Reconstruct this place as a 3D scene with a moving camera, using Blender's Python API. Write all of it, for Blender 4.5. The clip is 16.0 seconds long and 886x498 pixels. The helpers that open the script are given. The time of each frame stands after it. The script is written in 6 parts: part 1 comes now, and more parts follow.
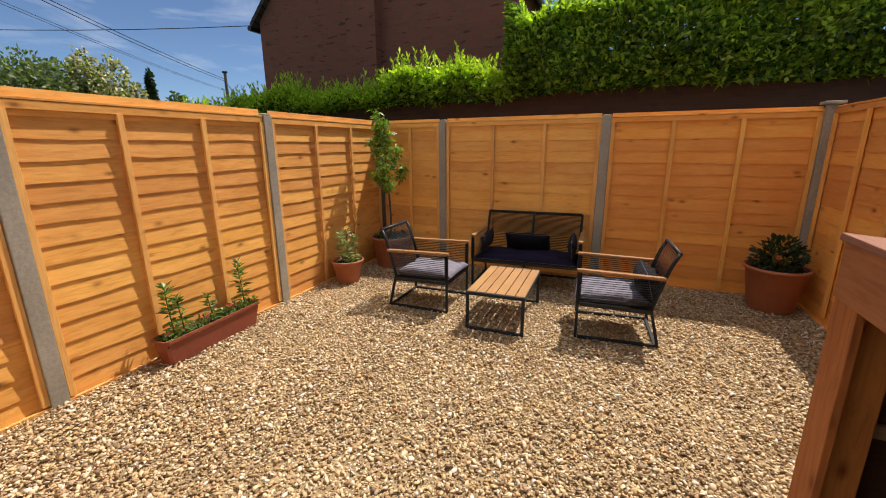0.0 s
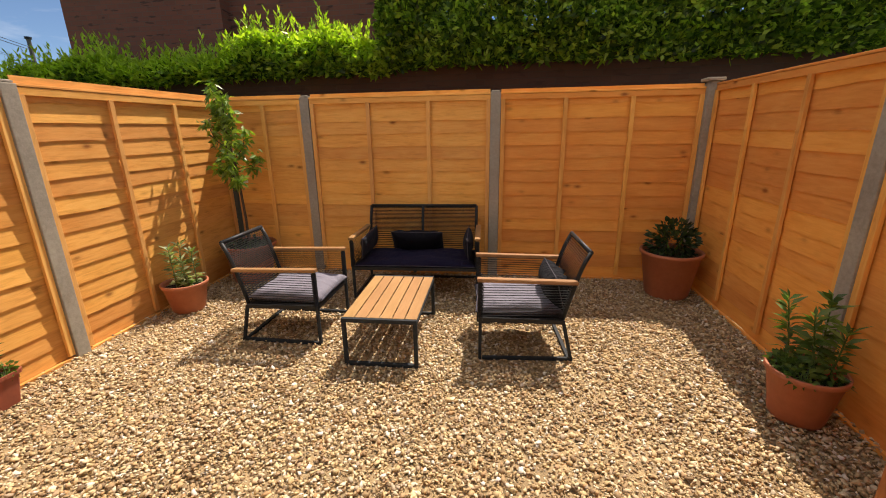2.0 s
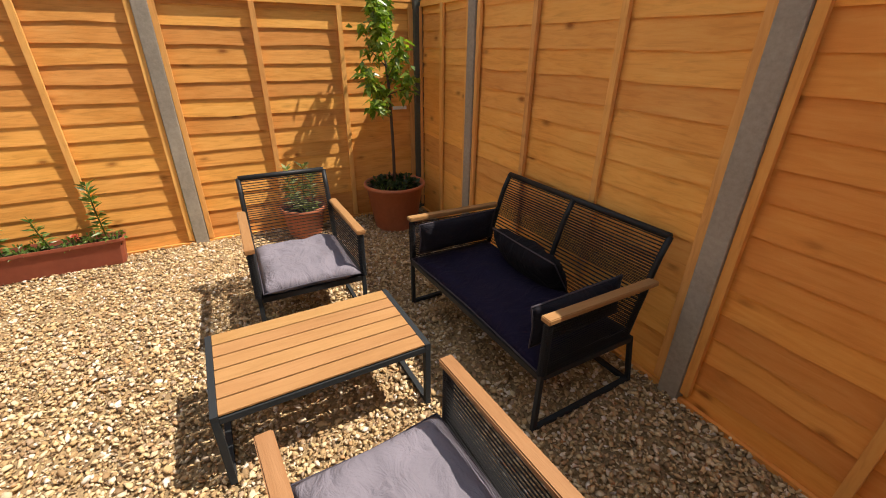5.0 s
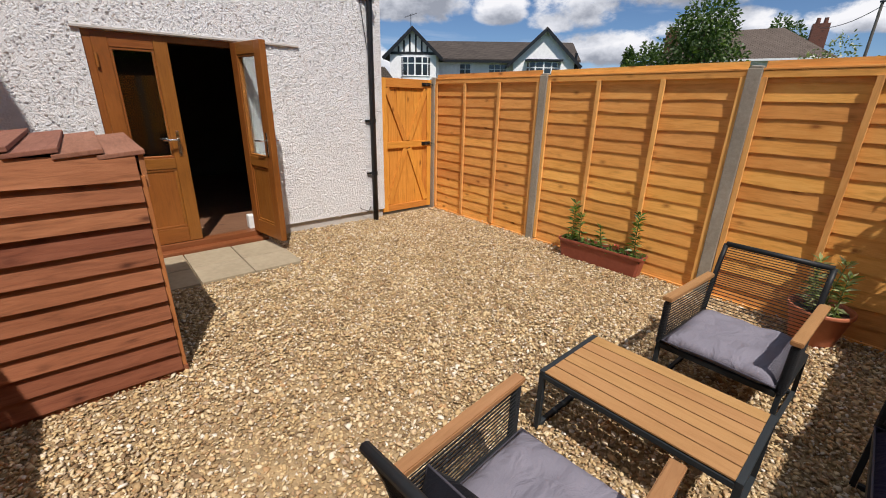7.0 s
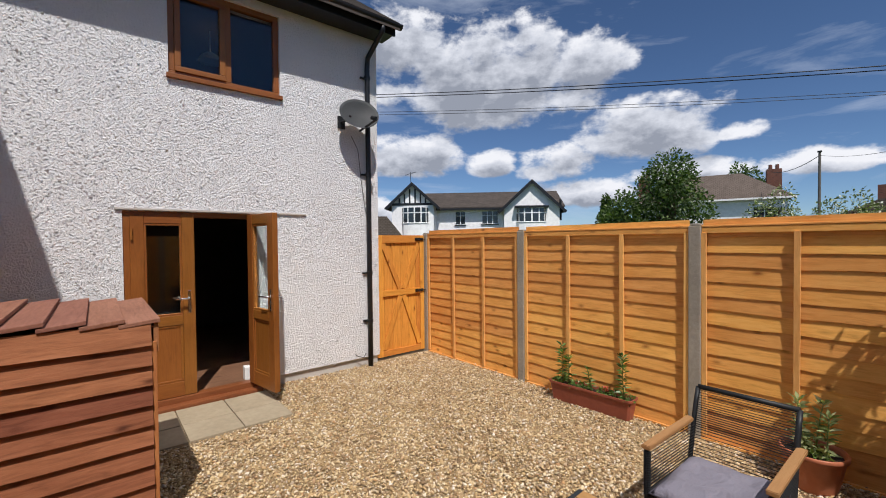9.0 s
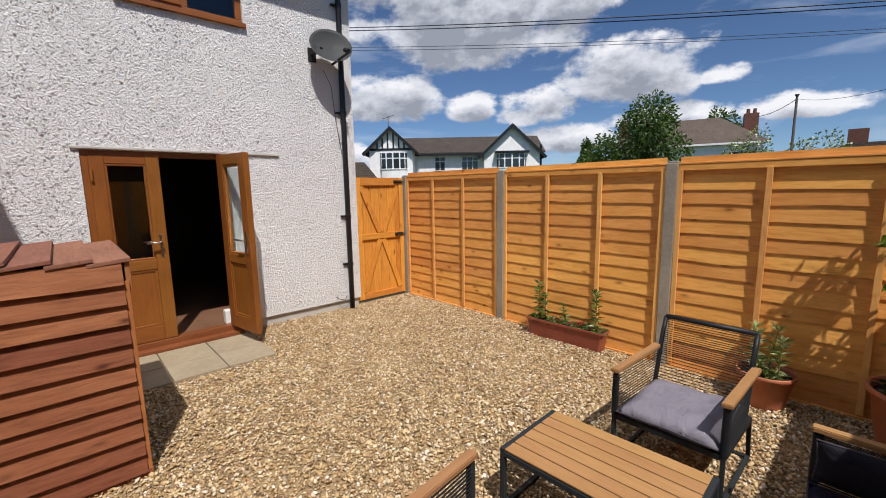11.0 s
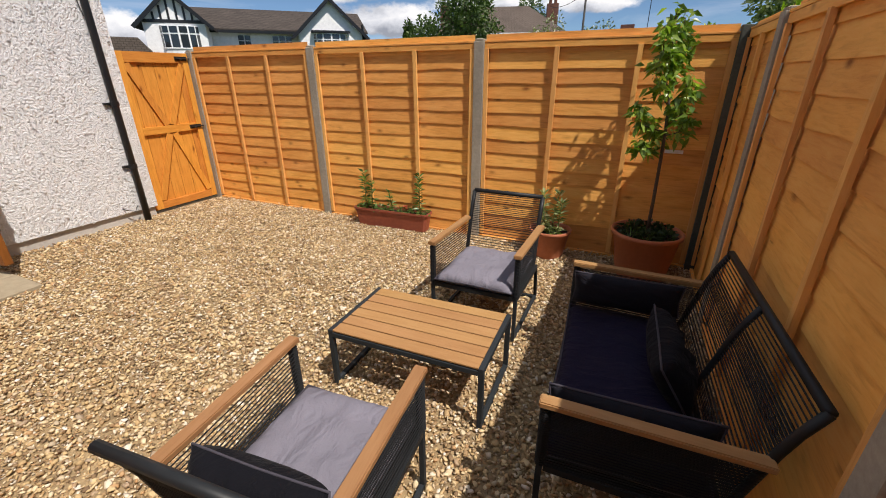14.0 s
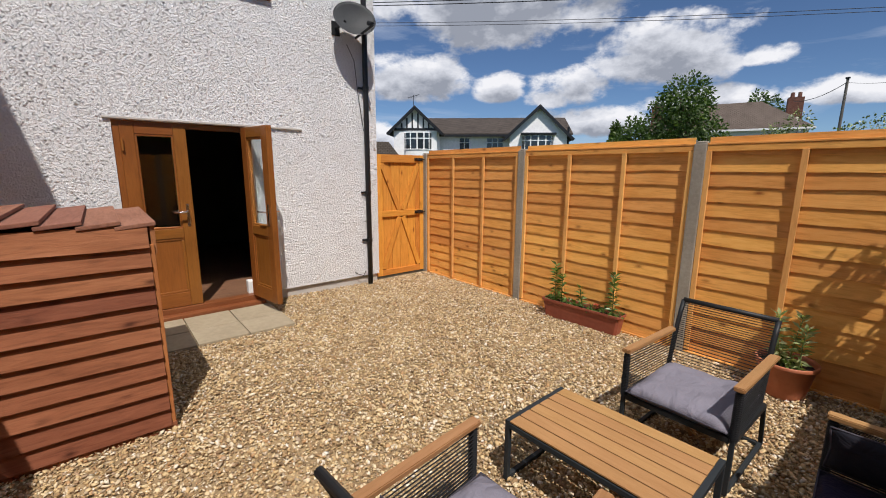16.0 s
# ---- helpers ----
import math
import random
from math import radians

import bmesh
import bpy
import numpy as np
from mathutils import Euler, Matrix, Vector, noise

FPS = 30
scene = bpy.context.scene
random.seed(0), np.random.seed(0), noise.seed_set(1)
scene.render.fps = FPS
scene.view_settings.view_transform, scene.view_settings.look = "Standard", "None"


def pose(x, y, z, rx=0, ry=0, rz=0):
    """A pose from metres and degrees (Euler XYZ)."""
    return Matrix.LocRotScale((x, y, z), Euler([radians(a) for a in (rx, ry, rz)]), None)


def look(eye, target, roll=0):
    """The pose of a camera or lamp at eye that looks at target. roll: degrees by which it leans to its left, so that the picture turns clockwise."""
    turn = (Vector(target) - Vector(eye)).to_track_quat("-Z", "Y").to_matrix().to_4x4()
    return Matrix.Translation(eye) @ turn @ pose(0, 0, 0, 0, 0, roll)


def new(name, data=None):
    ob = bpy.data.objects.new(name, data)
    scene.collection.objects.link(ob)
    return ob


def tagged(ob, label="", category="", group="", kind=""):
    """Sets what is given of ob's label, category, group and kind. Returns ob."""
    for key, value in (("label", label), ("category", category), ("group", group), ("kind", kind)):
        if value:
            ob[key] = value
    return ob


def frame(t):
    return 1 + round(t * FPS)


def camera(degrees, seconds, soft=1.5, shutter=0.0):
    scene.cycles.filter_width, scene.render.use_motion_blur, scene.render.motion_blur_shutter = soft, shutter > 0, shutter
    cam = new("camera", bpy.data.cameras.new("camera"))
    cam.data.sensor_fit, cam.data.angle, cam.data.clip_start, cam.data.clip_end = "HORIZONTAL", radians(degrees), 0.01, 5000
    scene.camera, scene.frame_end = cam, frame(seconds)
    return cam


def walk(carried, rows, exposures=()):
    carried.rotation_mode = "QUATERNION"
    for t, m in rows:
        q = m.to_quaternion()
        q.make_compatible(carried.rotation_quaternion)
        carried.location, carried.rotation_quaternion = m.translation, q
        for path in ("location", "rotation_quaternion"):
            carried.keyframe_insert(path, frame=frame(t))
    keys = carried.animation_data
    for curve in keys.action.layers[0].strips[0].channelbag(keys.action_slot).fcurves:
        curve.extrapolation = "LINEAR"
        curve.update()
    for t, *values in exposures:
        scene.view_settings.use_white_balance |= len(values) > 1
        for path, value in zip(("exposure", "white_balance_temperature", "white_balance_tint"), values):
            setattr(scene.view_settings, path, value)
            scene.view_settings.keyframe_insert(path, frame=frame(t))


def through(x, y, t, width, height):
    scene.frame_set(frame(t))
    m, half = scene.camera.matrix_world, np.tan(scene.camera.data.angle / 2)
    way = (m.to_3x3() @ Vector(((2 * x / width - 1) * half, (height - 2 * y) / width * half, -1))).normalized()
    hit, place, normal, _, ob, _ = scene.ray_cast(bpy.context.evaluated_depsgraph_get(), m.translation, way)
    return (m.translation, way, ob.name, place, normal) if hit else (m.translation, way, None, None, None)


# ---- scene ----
cam = camera(93.9, 16.0, soft=1.0)
PATH = [
    (0, (0.026, -0.123, 1.529), (-0.741, 1.659, 1.043), -0.4),
    (0.5, (0.046, -0.072, 1.53), (-0.335, 1.835, 1.063), -0.3),
    (1, (-0.065, 0.038, 1.519), (-0.184, 1.975, 1.037), -0.3),
    (1.5, (-0.103, 0.263, 1.489), (-0.208, 2.191, 0.965), -0.4),
    (2, (-0.079, 0.665, 1.503), (-0.366, 2.563, 0.943), -0.9),
    (2.5, (-0.159, 1.102, 1.489), (-0.701, 2.938, 0.911), -1.6),
    (3, (-0.068, 1.512, 1.507), (-0.901, 3.228, 0.907), -2.4),
    (3.2, (0.049, 1.677, 1.515), (-0.878, 3.337, 0.896), -2.2),
    (5.3, (0.632, 3.408, 1.457), (-1.059, 3.953, 0.539), 1.1),
    (5.5, (0.586, 3.518, 1.495), (-1.156, 3.814, 0.557), 1.5),
    (6, (0.608, 3.725, 1.518), (-1.041, 3.103, 0.574), 2.8),
    (6.5, (0.719, 3.864, 1.518), (-0.579, 2.612, 0.653), 3.2),
    (7, (0.831, 3.945, 1.541), (-0.385, 2.511, 0.861), 1.3),
    (7.5, (0.861, 4.038, 1.615), (-0.378, 2.519, 1.218), -0.0),
    (8, (0.858, 4.126, 1.677), (-0.407, 2.584, 1.534), -0.7),
    (8.2, (0.876, 4.15, 1.695), (-0.396, 2.608, 1.637), -0.7),
    (10.3, (0.893, 4.228, 1.689), (-0.407, 2.708, 1.65), -1.0),
    (10.5, (0.892, 4.225, 1.676), (-0.412, 2.713, 1.557), -0.9),
    (11, (0.877, 4.198, 1.624), (-0.463, 2.742, 1.332), -0.9),
    (11.5, (0.871, 4.175, 1.6), (-0.553, 2.841, 1.161), -1.1),
    (12, (0.827, 4.213, 1.573), (-0.696, 3.034, 1.031), -1.5),
    (12.5, (0.819, 4.228, 1.559), (-0.808, 3.251, 0.927), -1.4),
    (13, (0.779, 4.249, 1.535), (-0.906, 3.436, 0.829), -1.1),
    (13.5, (0.766, 4.264, 1.516), (-0.941, 3.549, 0.756), -0.5),
    (14, (0.769, 4.265, 1.534), (-0.906, 3.495, 0.757), -0.3),
    (14.5, (0.769, 4.245, 1.527), (-0.82, 3.264, 0.81), 0.1),
    (15, (0.804, 4.223, 1.552), (-0.654, 3.008, 0.921), 0.1),
    (15.5, (0.839, 4.225, 1.565), (-0.498, 2.829, 1.05), 0.3),
    (16, (0.848, 4.24, 1.576), (-0.403, 2.725, 1.2), 0.4),
]
EXPOSURES = [(0, 0.40, 6850, 14), (1.5, 0.58, 7200, 15), (3.2, 0.56, 7300, 15), (5.3, 0.5, 7200, 15), (6.2, 0.09, 6850, 14), (7.0, 0.05, 6450, 13), (8.2, 0.0, 6300, 13), (10.3, 0.0, 6300, 13), (11.5, 0.05, 6450, 13), (13, 0.12, 6600, 13), (14, 0.14, 6600, 13), (16, 0.0, 6400, 13)]
walk(cam, [(t, look(eye, target, roll)) for t, eye, target, roll in PATH], EXPOSURES)

# ---- world, sun, exposure ----
SUN_FROM = Vector((0.237, 0.545, 1.0)).normalized()
sun = new("sun", bpy.data.lights.new("sun", "SUN"))
sun.data.energy, sun.data.angle, sun.data.color = 4.7, radians(0.55), (1.0, 0.95, 0.87)
sun.matrix_basis = look(SUN_FROM * 60, (0, 0, 0))

world = bpy.data.worlds.new("sky")
scene.world = world
world.use_nodes = True


class Net:
    """A short hand for node trees."""

    def __init__(self, tree):
        self.tree = tree
        tree.nodes.clear()

    def add(self, kind, props=None, **sockets):
        node = self.tree.nodes.new(kind)
        props = props or {}
        if "operation" in props:
            node.operation = props["operation"]
        if "use_clamp" in props:
            node.use_clamp = props["use_clamp"]
        if "data_type" in props:
            node.data_type, node.blend_type = props["data_type"], props["blend_type"]
        if "feature" in props:
            node.feature = props["feature"]
        if "offset" in props:
            node.offset = props["offset"]
        for key, value in sockets.items():
            self.put(node, key, value)
        return node

    def put(self, node, key, value):
        if key.startswith("i") and key[1:].isdigit():
            socket = node.inputs[int(key[1:])]
        else:
            socket = node.inputs[key.replace("_", " ")]
        if isinstance(value, bpy.types.NodeSocket):
            self.tree.links.new(value, socket)
        elif isinstance(value, bpy.types.Node):
            self.tree.links.new(value.outputs[0], socket)
        else:
            socket.default_value = value

    def math(self, op, a, b=0.0, c=0.0, clamp=False):
        return self.add("ShaderNodeMath", {"operation": op, "use_clamp": clamp}, i0=a, i1=b, i2=c).outputs[0]

    def mix(self, fac, a, b, blend="MIX"):
        node = self.add("ShaderNodeMix", {"data_type": "RGBA", "blend_type": blend})
        for index, value in ((0, fac), (6, a), (7, b)):
            self.put(node, "i%d" % index, value)
        return node.outputs[2]

    def ramp(self, fac, stops, mode="LINEAR"):
        node = self.add("ShaderNodeValToRGB", i0=fac)
        node.color_ramp.interpolation = mode
        while len(node.color_ramp.elements) < len(stops):
            node.color_ramp.elements.new(0.5)
        for el, (at, col) in zip(node.color_ramp.elements, stops):
            el.position = at
            el.color = (*col, 1) if len(col) == 3 else col
        return node.outputs[0]

    def noise(self, vec, scale, detail=4.0, rough=0.55, distort=0.0):
        return self.add("ShaderNodeTexNoise", None, Vector=vec, Scale=scale, Detail=detail, Roughness=rough, Distortion=distort).outputs[0]


# cumulus: azimuth, elevation, half width, half height in degrees
CLOUDS = [(-134, 19.5, 17, 8.6), (-120.4, 21.6, 6, 4), (-146.7, 25, 9, 4.5), (-143.6, 10.8, 7.4, 4.0), (-133.3, 10.0, 4.0, 2.4), (-124.8, 9.6, 5.8, 3.1),
          (-113.3, 12.4, 8.6, 5.2), (-104.2, 11.6, 2.8, 1.7), (-120.2, 5.6, 8.0, 2.6), (-110.5, 7.6, 7.5, 2.0), (-97, 7.5, 6, 1.8), (-150, 3, 8, 3)]


def build_sky():
    s = Net(world.node_tree)
    sky = s.add("ShaderNodeTexSky")
    sky.sky_type, sky.sun_disc = "NISHITA", False
    sky.sun_elevation, sky.sun_rotation = math.asin(SUN_FROM.z), math.atan2(SUN_FROM.x, SUN_FROM.y)
    sky.air_density, sky.dust_density, sky.ozone_density = 0.75, 0.0, 4.0
    way = s.add("ShaderNodeTexCoord").outputs["Generated"]
    sep = s.add("ShaderNodeSeparateXYZ", None, i0=way)
    az = s.math("MULTIPLY", s.math("ARCTAN2", sep.outputs[0], sep.outputs[1]), 57.2958)
    el = s.math("MULTIPLY", s.math("ARCSINE", sep.outputs[2]), 57.2958)
    flat = s.add("ShaderNodeCombineXYZ", None, X=az, Y=s.math("MULTIPLY", el, 1.6)).outputs[0]

    # broken cloud kept above the view, added to brighten shaded faces
    drift = s.add("ShaderNodeMapping", None, Vector=way, Scale=(1.0, 1.0, 1.6)).outputs[0]
    overhead = s.math("SUBTRACT", s.math("MULTIPLY_ADD", s.noise(drift, 2.6, 7, 0.58), 4.0, -1.75), s.math("MULTIPLY", s.math("SUBTRACT", 42.0, el, clamp=False), 0.12, clamp=True))
    overhead = s.math("SUBTRACT", overhead, s.math("MULTIPLY", s.math("LESS_THAN", el, 30.0), 2.0))

    def heap(up):
        """How deep in a cloud: above 0 inside, looking up degrees higher."""
        best, high = None, s.math("ADD", el, up)
        for a, e, ra, re in CLOUDS:
            dx = s.math("MULTIPLY", s.math("SUBTRACT", az, a), 1 / ra)
            dy = s.math("MULTIPLY", s.math("SUBTRACT", high, e), 1 / re)
            dy = s.math("MAXIMUM", dy, s.math("MULTIPLY", dy, -1.7))
            d = s.math("SUBTRACT", 1.0, s.math("ADD", s.math("MULTIPLY", dx, dx), s.math("MULTIPLY", dy, dy)))
            best = d if best is None else s.math("MAXIMUM", best, d)
        at = s.add("ShaderNodeCombineXYZ", None, X=az, Y=s.math("MULTIPLY", high, 1.6)).outputs[0]
        listed = s.math("ADD", s.math("MAXIMUM", best, -1.0), s.math("MULTIPLY_ADD", s.noise(at, 0.17, 8, 0.6), 3.2, -1.7))
        # joins the unseen broken cumulus overhead, added as fill light
        return s.math("MAXIMUM", listed, overhead)

    solid = s.ramp(s.math("ADD", heap(0.0), 0.12), [(0.0, (0, 0, 0)), (0.62, (1, 1, 1))], "EASE")
    shade = s.ramp(s.math("MULTIPLY_ADD", s.noise(flat, 0.4, 4, 0.6), 0.5, s.math("MULTIPLY_ADD", heap(1.9), 0.55, 0.10)), [(0.12, (0.98, 0.99, 1.0)), (0.42, (0.74, 0.77, 0.82)), (0.85, (0.34, 0.37, 0.43))])
    # thin high veils
    veil = s.noise(s.add("ShaderNodeMapping", None, Vector=flat, Rotation=(0, 0, 0.5), Scale=(0.5, 1.5, 1.0)).outputs[0], 0.11, 6, 0.6, 0.4)
    high = s.math("MULTIPLY", s.math("SUBTRACT", el, 26.0), 0.016, clamp=True)
    wisp = s.math("MULTIPLY", s.ramp(s.math("ADD", veil, s.math("MINIMUM", high, 0.26)), [(0.53, (0, 0, 0)), (0.80, (1, 1, 1))]), 0.5)
    base = s.add("ShaderNodeBackground", None, Color=s.mix(1.0, sky.outputs[0], (0.91, 1.02, 1.10, 1), "MULTIPLY"), Strength=0.075)
    thin = s.add("ShaderNodeBackground", None, Color=(0.80, 0.88, 1.0, 1), Strength=0.80)
    puff = s.add("ShaderNodeBackground", None, Color=shade, Strength=0.92)
    a = s.add("ShaderNodeMixShader", None, i0=wisp, i1=base.outputs[0], i2=thin.outputs[0])
    b = s.add("ShaderNodeMixShader", None, i0=solid, i1=a.outputs[0], i2=puff.outputs[0])
    s.add("ShaderNodeOutputWorld", None, Surface=b.outputs[0])


build_sky()

# ---- materials ----


def material(name, rough=0.6, metal=0.0, spec=0.5):
    m = bpy.data.materials.new(name)
    m.use_nodes = True
    s = Net(m.node_tree)
    b = s.add("ShaderNodeBsdfPrincipled", None, Roughness=rough, Metallic=metal)
    b.inputs["Specular IOR Level"].default_value = spec
    s.add("ShaderNodeOutputMaterial", None, Surface=b.outputs[0])
    return m, s, b


def coords(s, offset=True):
    co = s.add("ShaderNodeTexCoord").outputs["Object"]
    if not offset:
        return co
    r = s.add("ShaderNodeObjectInfo").outputs["Random"]
    shift = s.add("ShaderNodeCombineXYZ", None, X=s.math("MULTIPLY", r, 37.0), Y=s.math("MULTIPLY", r, 11.0), Z=s.math("MULTIPLY", r, 23.0))
    return s.add("ShaderNodeVectorMath", {"operation": "ADD"}, i0=co, i1=shift).outputs[0]


def bump(s, b, height, strength, dist):
    n = s.add("ShaderNodeBump", None, Strength=strength, Distance=dist, Height=height)
    s.put(b, "Normal", n.outputs[0])


def stretched(s, vec, scale):
    return s.add("ShaderNodeMapping", None, Vector=vec, Scale=scale).outputs[0]


def wood(name, dark, mid, light, along="x", rough=0.75, knots=True, vary=0.25, spec=0.25):
    m, s, b = material(name, rough, spec=spec)
    co = coords(s)
    k = {"x": (1.0, 9.0, 9.0), "y": (9.0, 1.0, 9.0), "z": (9.0, 9.0, 1.0)}[along]
    grain = s.noise(stretched(s, co, k), 5.0, 8, 0.62, 0.8)
    fine = s.noise(stretched(s, co, tuple(v * 4 for v in k)), 9.0, 4, 0.6)
    blotch = s.noise(co, 2.3, 3, 0.5)
    col = s.ramp(grain, [(0.28, dark), (0.5, mid), (0.74, light)])
    col = s.mix(0.35, col, s.ramp(blotch, [(0.3, dark), (0.7, light)]))
    if knots:
        kk = {"x": (0.75, 1.5, 1.5), "y": (1.5, 0.75, 1.5), "z": (1.5, 1.5, 0.75)}[along]
        v = s.add("ShaderNodeTexVoronoi", None, Vector=stretched(s, co, kk), Scale=5.0, Randomness=1.0).outputs[0]
        v = s.math("ADD", v, s.math("MULTIPLY_ADD", grain, 0.12, -0.06))
        col = s.mix(s.ramp(v, [(0.04, (0.85, 0.85, 0.85)), (0.09, (0.5, 0.5, 0.5)), (0.16, (0.12, 0.12, 0.12)), (0.24, (0, 0, 0))]), col, (dark[0] * 0.38, dark[1] * 0.27, dark[2] * 0.22, 1))
    r = s.add("ShaderNodeObjectInfo").outputs["Random"]
    hsv = s.add("ShaderNodeHueSaturation", None, Color=col, Value=s.math("MULTIPLY_ADD", r, vary, 1 - vary / 2), Hue=s.math("MULTIPLY_ADD", r, 0.012, 0.494))
    s.put(b, "Base Color", hsv.outputs[0])
    s.put(b, "Roughness", s.math("MULTIPLY_ADD", fine, 0.25, rough - 0.12))
    bump(s, b, s.math("ADD", grain, s.math("MULTIPLY", fine, 0.5)), 0.35, 0.004)
    return m


def speckled(name, a, c, rough, scale=30.0, relief=0.003, strength=0.4, big=3.0, spec=0.4, metal=0.0):
    m, s, b = material(name, rough, metal, spec)
    co = coords(s)
    f, g = s.noise(co, scale, 6, 0.65), s.noise(co, big, 3, 0.5)
    col = s.ramp(s.math("MULTIPLY_ADD", g, 0.5, s.math("MULTIPLY", f, 0.5)), [(0.32, a), (0.68, c)])
    s.put(b, "Base Color", col)
    s.put(b, "Roughness", s.math("MULTIPLY_ADD", g, 0.2, rough - 0.1))
    bump(s, b, f, strength, relief)
    return m


def leaf_material(name, tones, rough=0.35, through=0.35):
    m, s, b = material(name, rough, spec=0.5)
    geo = s.add("ShaderNodeNewGeometry").outputs["Random Per Island"]
    col = s.ramp(geo, tones)
    s.put(b, "Base Color", col)
    tr = s.add("ShaderNodeBsdfTranslucent", None, Color=s.mix(1.0, col, (1.25, 1.5, 0.5, 1), "MULTIPLY"))
    mx = s.add("ShaderNodeMixShader", None, i0=through, i1=b.outputs[0], i2=tr.outputs[0])
    out = [n for n in s.tree.nodes if n.type == "OUTPUT_MATERIAL"][0]
    s.put(out, "Surface", mx.outputs[0])
    return m


def gravel_material():
    m, s, b = material("gravel stones", 0.75, spec=0.3)
    co = s.add("ShaderNodeTexCoord").outputs["Object"]
    r = s.add("ShaderNodeNewGeometry").outputs["Random Per Island"]
    col = s.ramp(r, [(0.0, (0.14, 0.09, 0.05)), (0.12, (0.33, 0.215, 0.105)), (0.30, (0.55, 0.39, 0.185)), (0.50, (0.71, 0.54, 0.285)),
                     (0.66, (0.83, 0.70, 0.45)), (0.74, (0.40, 0.32, 0.225)), (0.84, (0.50, 0.285, 0.12)), (0.90, (0.78, 0.66, 0.44)), (1.0, (0.92, 0.87, 0.76))])
    f = s.noise(co, 160, 4, 0.6)
    g = s.noise(co, 1.3, 3, 0.5)
    col = s.mix(s.math("MULTIPLY", f, 0.18), col, (0.42, 0.29, 0.16, 1))
    col = s.mix(s.ramp(g, [(0.35, (0.22, 0.22, 0.22)), (0.65, (0, 0, 0))]), col, (0.45, 0.30, 0.155, 1))
    s.put(b, "Base Color", s.mix(1.0, col, (0.91, 0.90, 0.92, 1), "MULTIPLY"))
    bump(s, b, f, 0.35, 0.002)
    return m


def render_wall_material(name, tone, relief=0.016):
    m, s, b = material(name, 0.85, spec=0.25)
    co = s.add("ShaderNodeTexCoord").outputs["Object"]
    g = s.noise(co, 0.8, 4, 0.6)
    lump = s.noise(co, 60, 6, 0.72, 0.2)
    cell = s.add("ShaderNodeTexVoronoi", {"feature": "SMOOTH_F1"}, Vector=co, Scale=58.0, Smoothness=0.5, Randomness=1.0).outputs[0]
    h = s.math("SUBTRACT", lump, s.math("MULTIPLY", cell, 0.3))
    col = s.ramp(g, [(0.3, tuple(c * 0.93 for c in tone)), (0.7, tone)])
    s.put(b, "Base Color", col)
    bump(s, b, h, 1.0, relief)
    return m


def brick_material(name, a, c, mortar):
    m, s, b = material(name, 0.85, spec=0.2)
    co = s.add("ShaderNodeTexCoord").outputs["Object"]
    sep = s.add("ShaderNodeSeparateXYZ", None, i0=co)
    uv = s.add("ShaderNodeCombineXYZ", None, X=s.math("ADD", sep.outputs[0], sep.outputs[1]), Y=sep.outputs[2]).outputs[0]
    t = s.add("ShaderNodeTexBrick", {"offset": 0.5}, Vector=uv, Color1=(*a, 1), Color2=(*c, 1), Mortar=(*mortar, 1), Scale=1.0, Mortar_Size=0.006, Mortar_Smooth=0.2, Bias=-0.35, Brick_Width=0.225, Row_Height=0.075)
    # scattered burnt headers
    dark = s.noise(s.add("ShaderNodeMapping", None, Vector=uv, Scale=(2.2, 9.0, 1.0)).outputs[0], 1.5, 2, 0.5)
    col = s.mix(s.ramp(dark, [(0.62, (0, 0, 0)), (0.67, (0.75, 0.75, 0.75))]), t.outputs[0], (0.045, 0.028, 0.025, 1))
    g = s.noise(co, 1.2, 4, 0.6)
    col = s.mix(s.math("MULTIPLY", g, 0.35), col, (0.12, 0.06, 0.045, 1))
    s.put(b, "Base Color", col)
    bump(s, b, s.math("MULTIPLY", t.outputs[1], -1.0), 0.6, 0.01)
    return m


def roof_material(name, a, c):
    m, s, b = material(name, 0.9, spec=0.15)
    co = s.add("ShaderNodeTexCoord").outputs["Object"]
    sep = s.add("ShaderNodeSeparateXYZ", None, i0=co)
    uv = s.add("ShaderNodeCombineXYZ", None, X=sep.outputs[0], Y=s.math("MULTIPLY_ADD", sep.outputs[2], 1.4, s.math("MULTIPLY", sep.outputs[1], 0.3))).outputs[0]
    t = s.add("ShaderNodeTexBrick", {"offset": 0.5}, Vector=uv, Color1=(*a, 1), Color2=(*c, 1), Mortar=(0.012, 0.01, 0.009, 1), Scale=1.0, Mortar_Size=0.02, Bias=0.0, Brick_Width=0.3, Row_Height=0.2)
    g = s.noise(co, 0.9, 4, 0.65)
    s.put(b, "Base Color", s.mix(s.math("MULTIPLY", g, 0.6), t.outputs[0], (*[v * 1.5 for v in c], 1)))
    bump(s, b, t.outputs[1], 0.5, 0.03)
    return m


def plain(name, col, rough=0.5, metal=0.0, spec=0.5, relief=0.25):
    lo = tuple(v * 0.86 for v in col)
    return speckled(name, lo, tuple(min(1, v * 1.1) for v in col), rough, 60.0, 0.0006, relief, 4.0, spec, metal)


def glass_material(name, tint=(0.9, 0.95, 0.95)):
    m, s, b = material(name, 0.02)
    b.inputs["Base Color"].default_value = (*tint, 1)
    b.inputs["Transmission Weight"].default_value = 1.0
    b.inputs["IOR"].default_value = 1.45
    return m


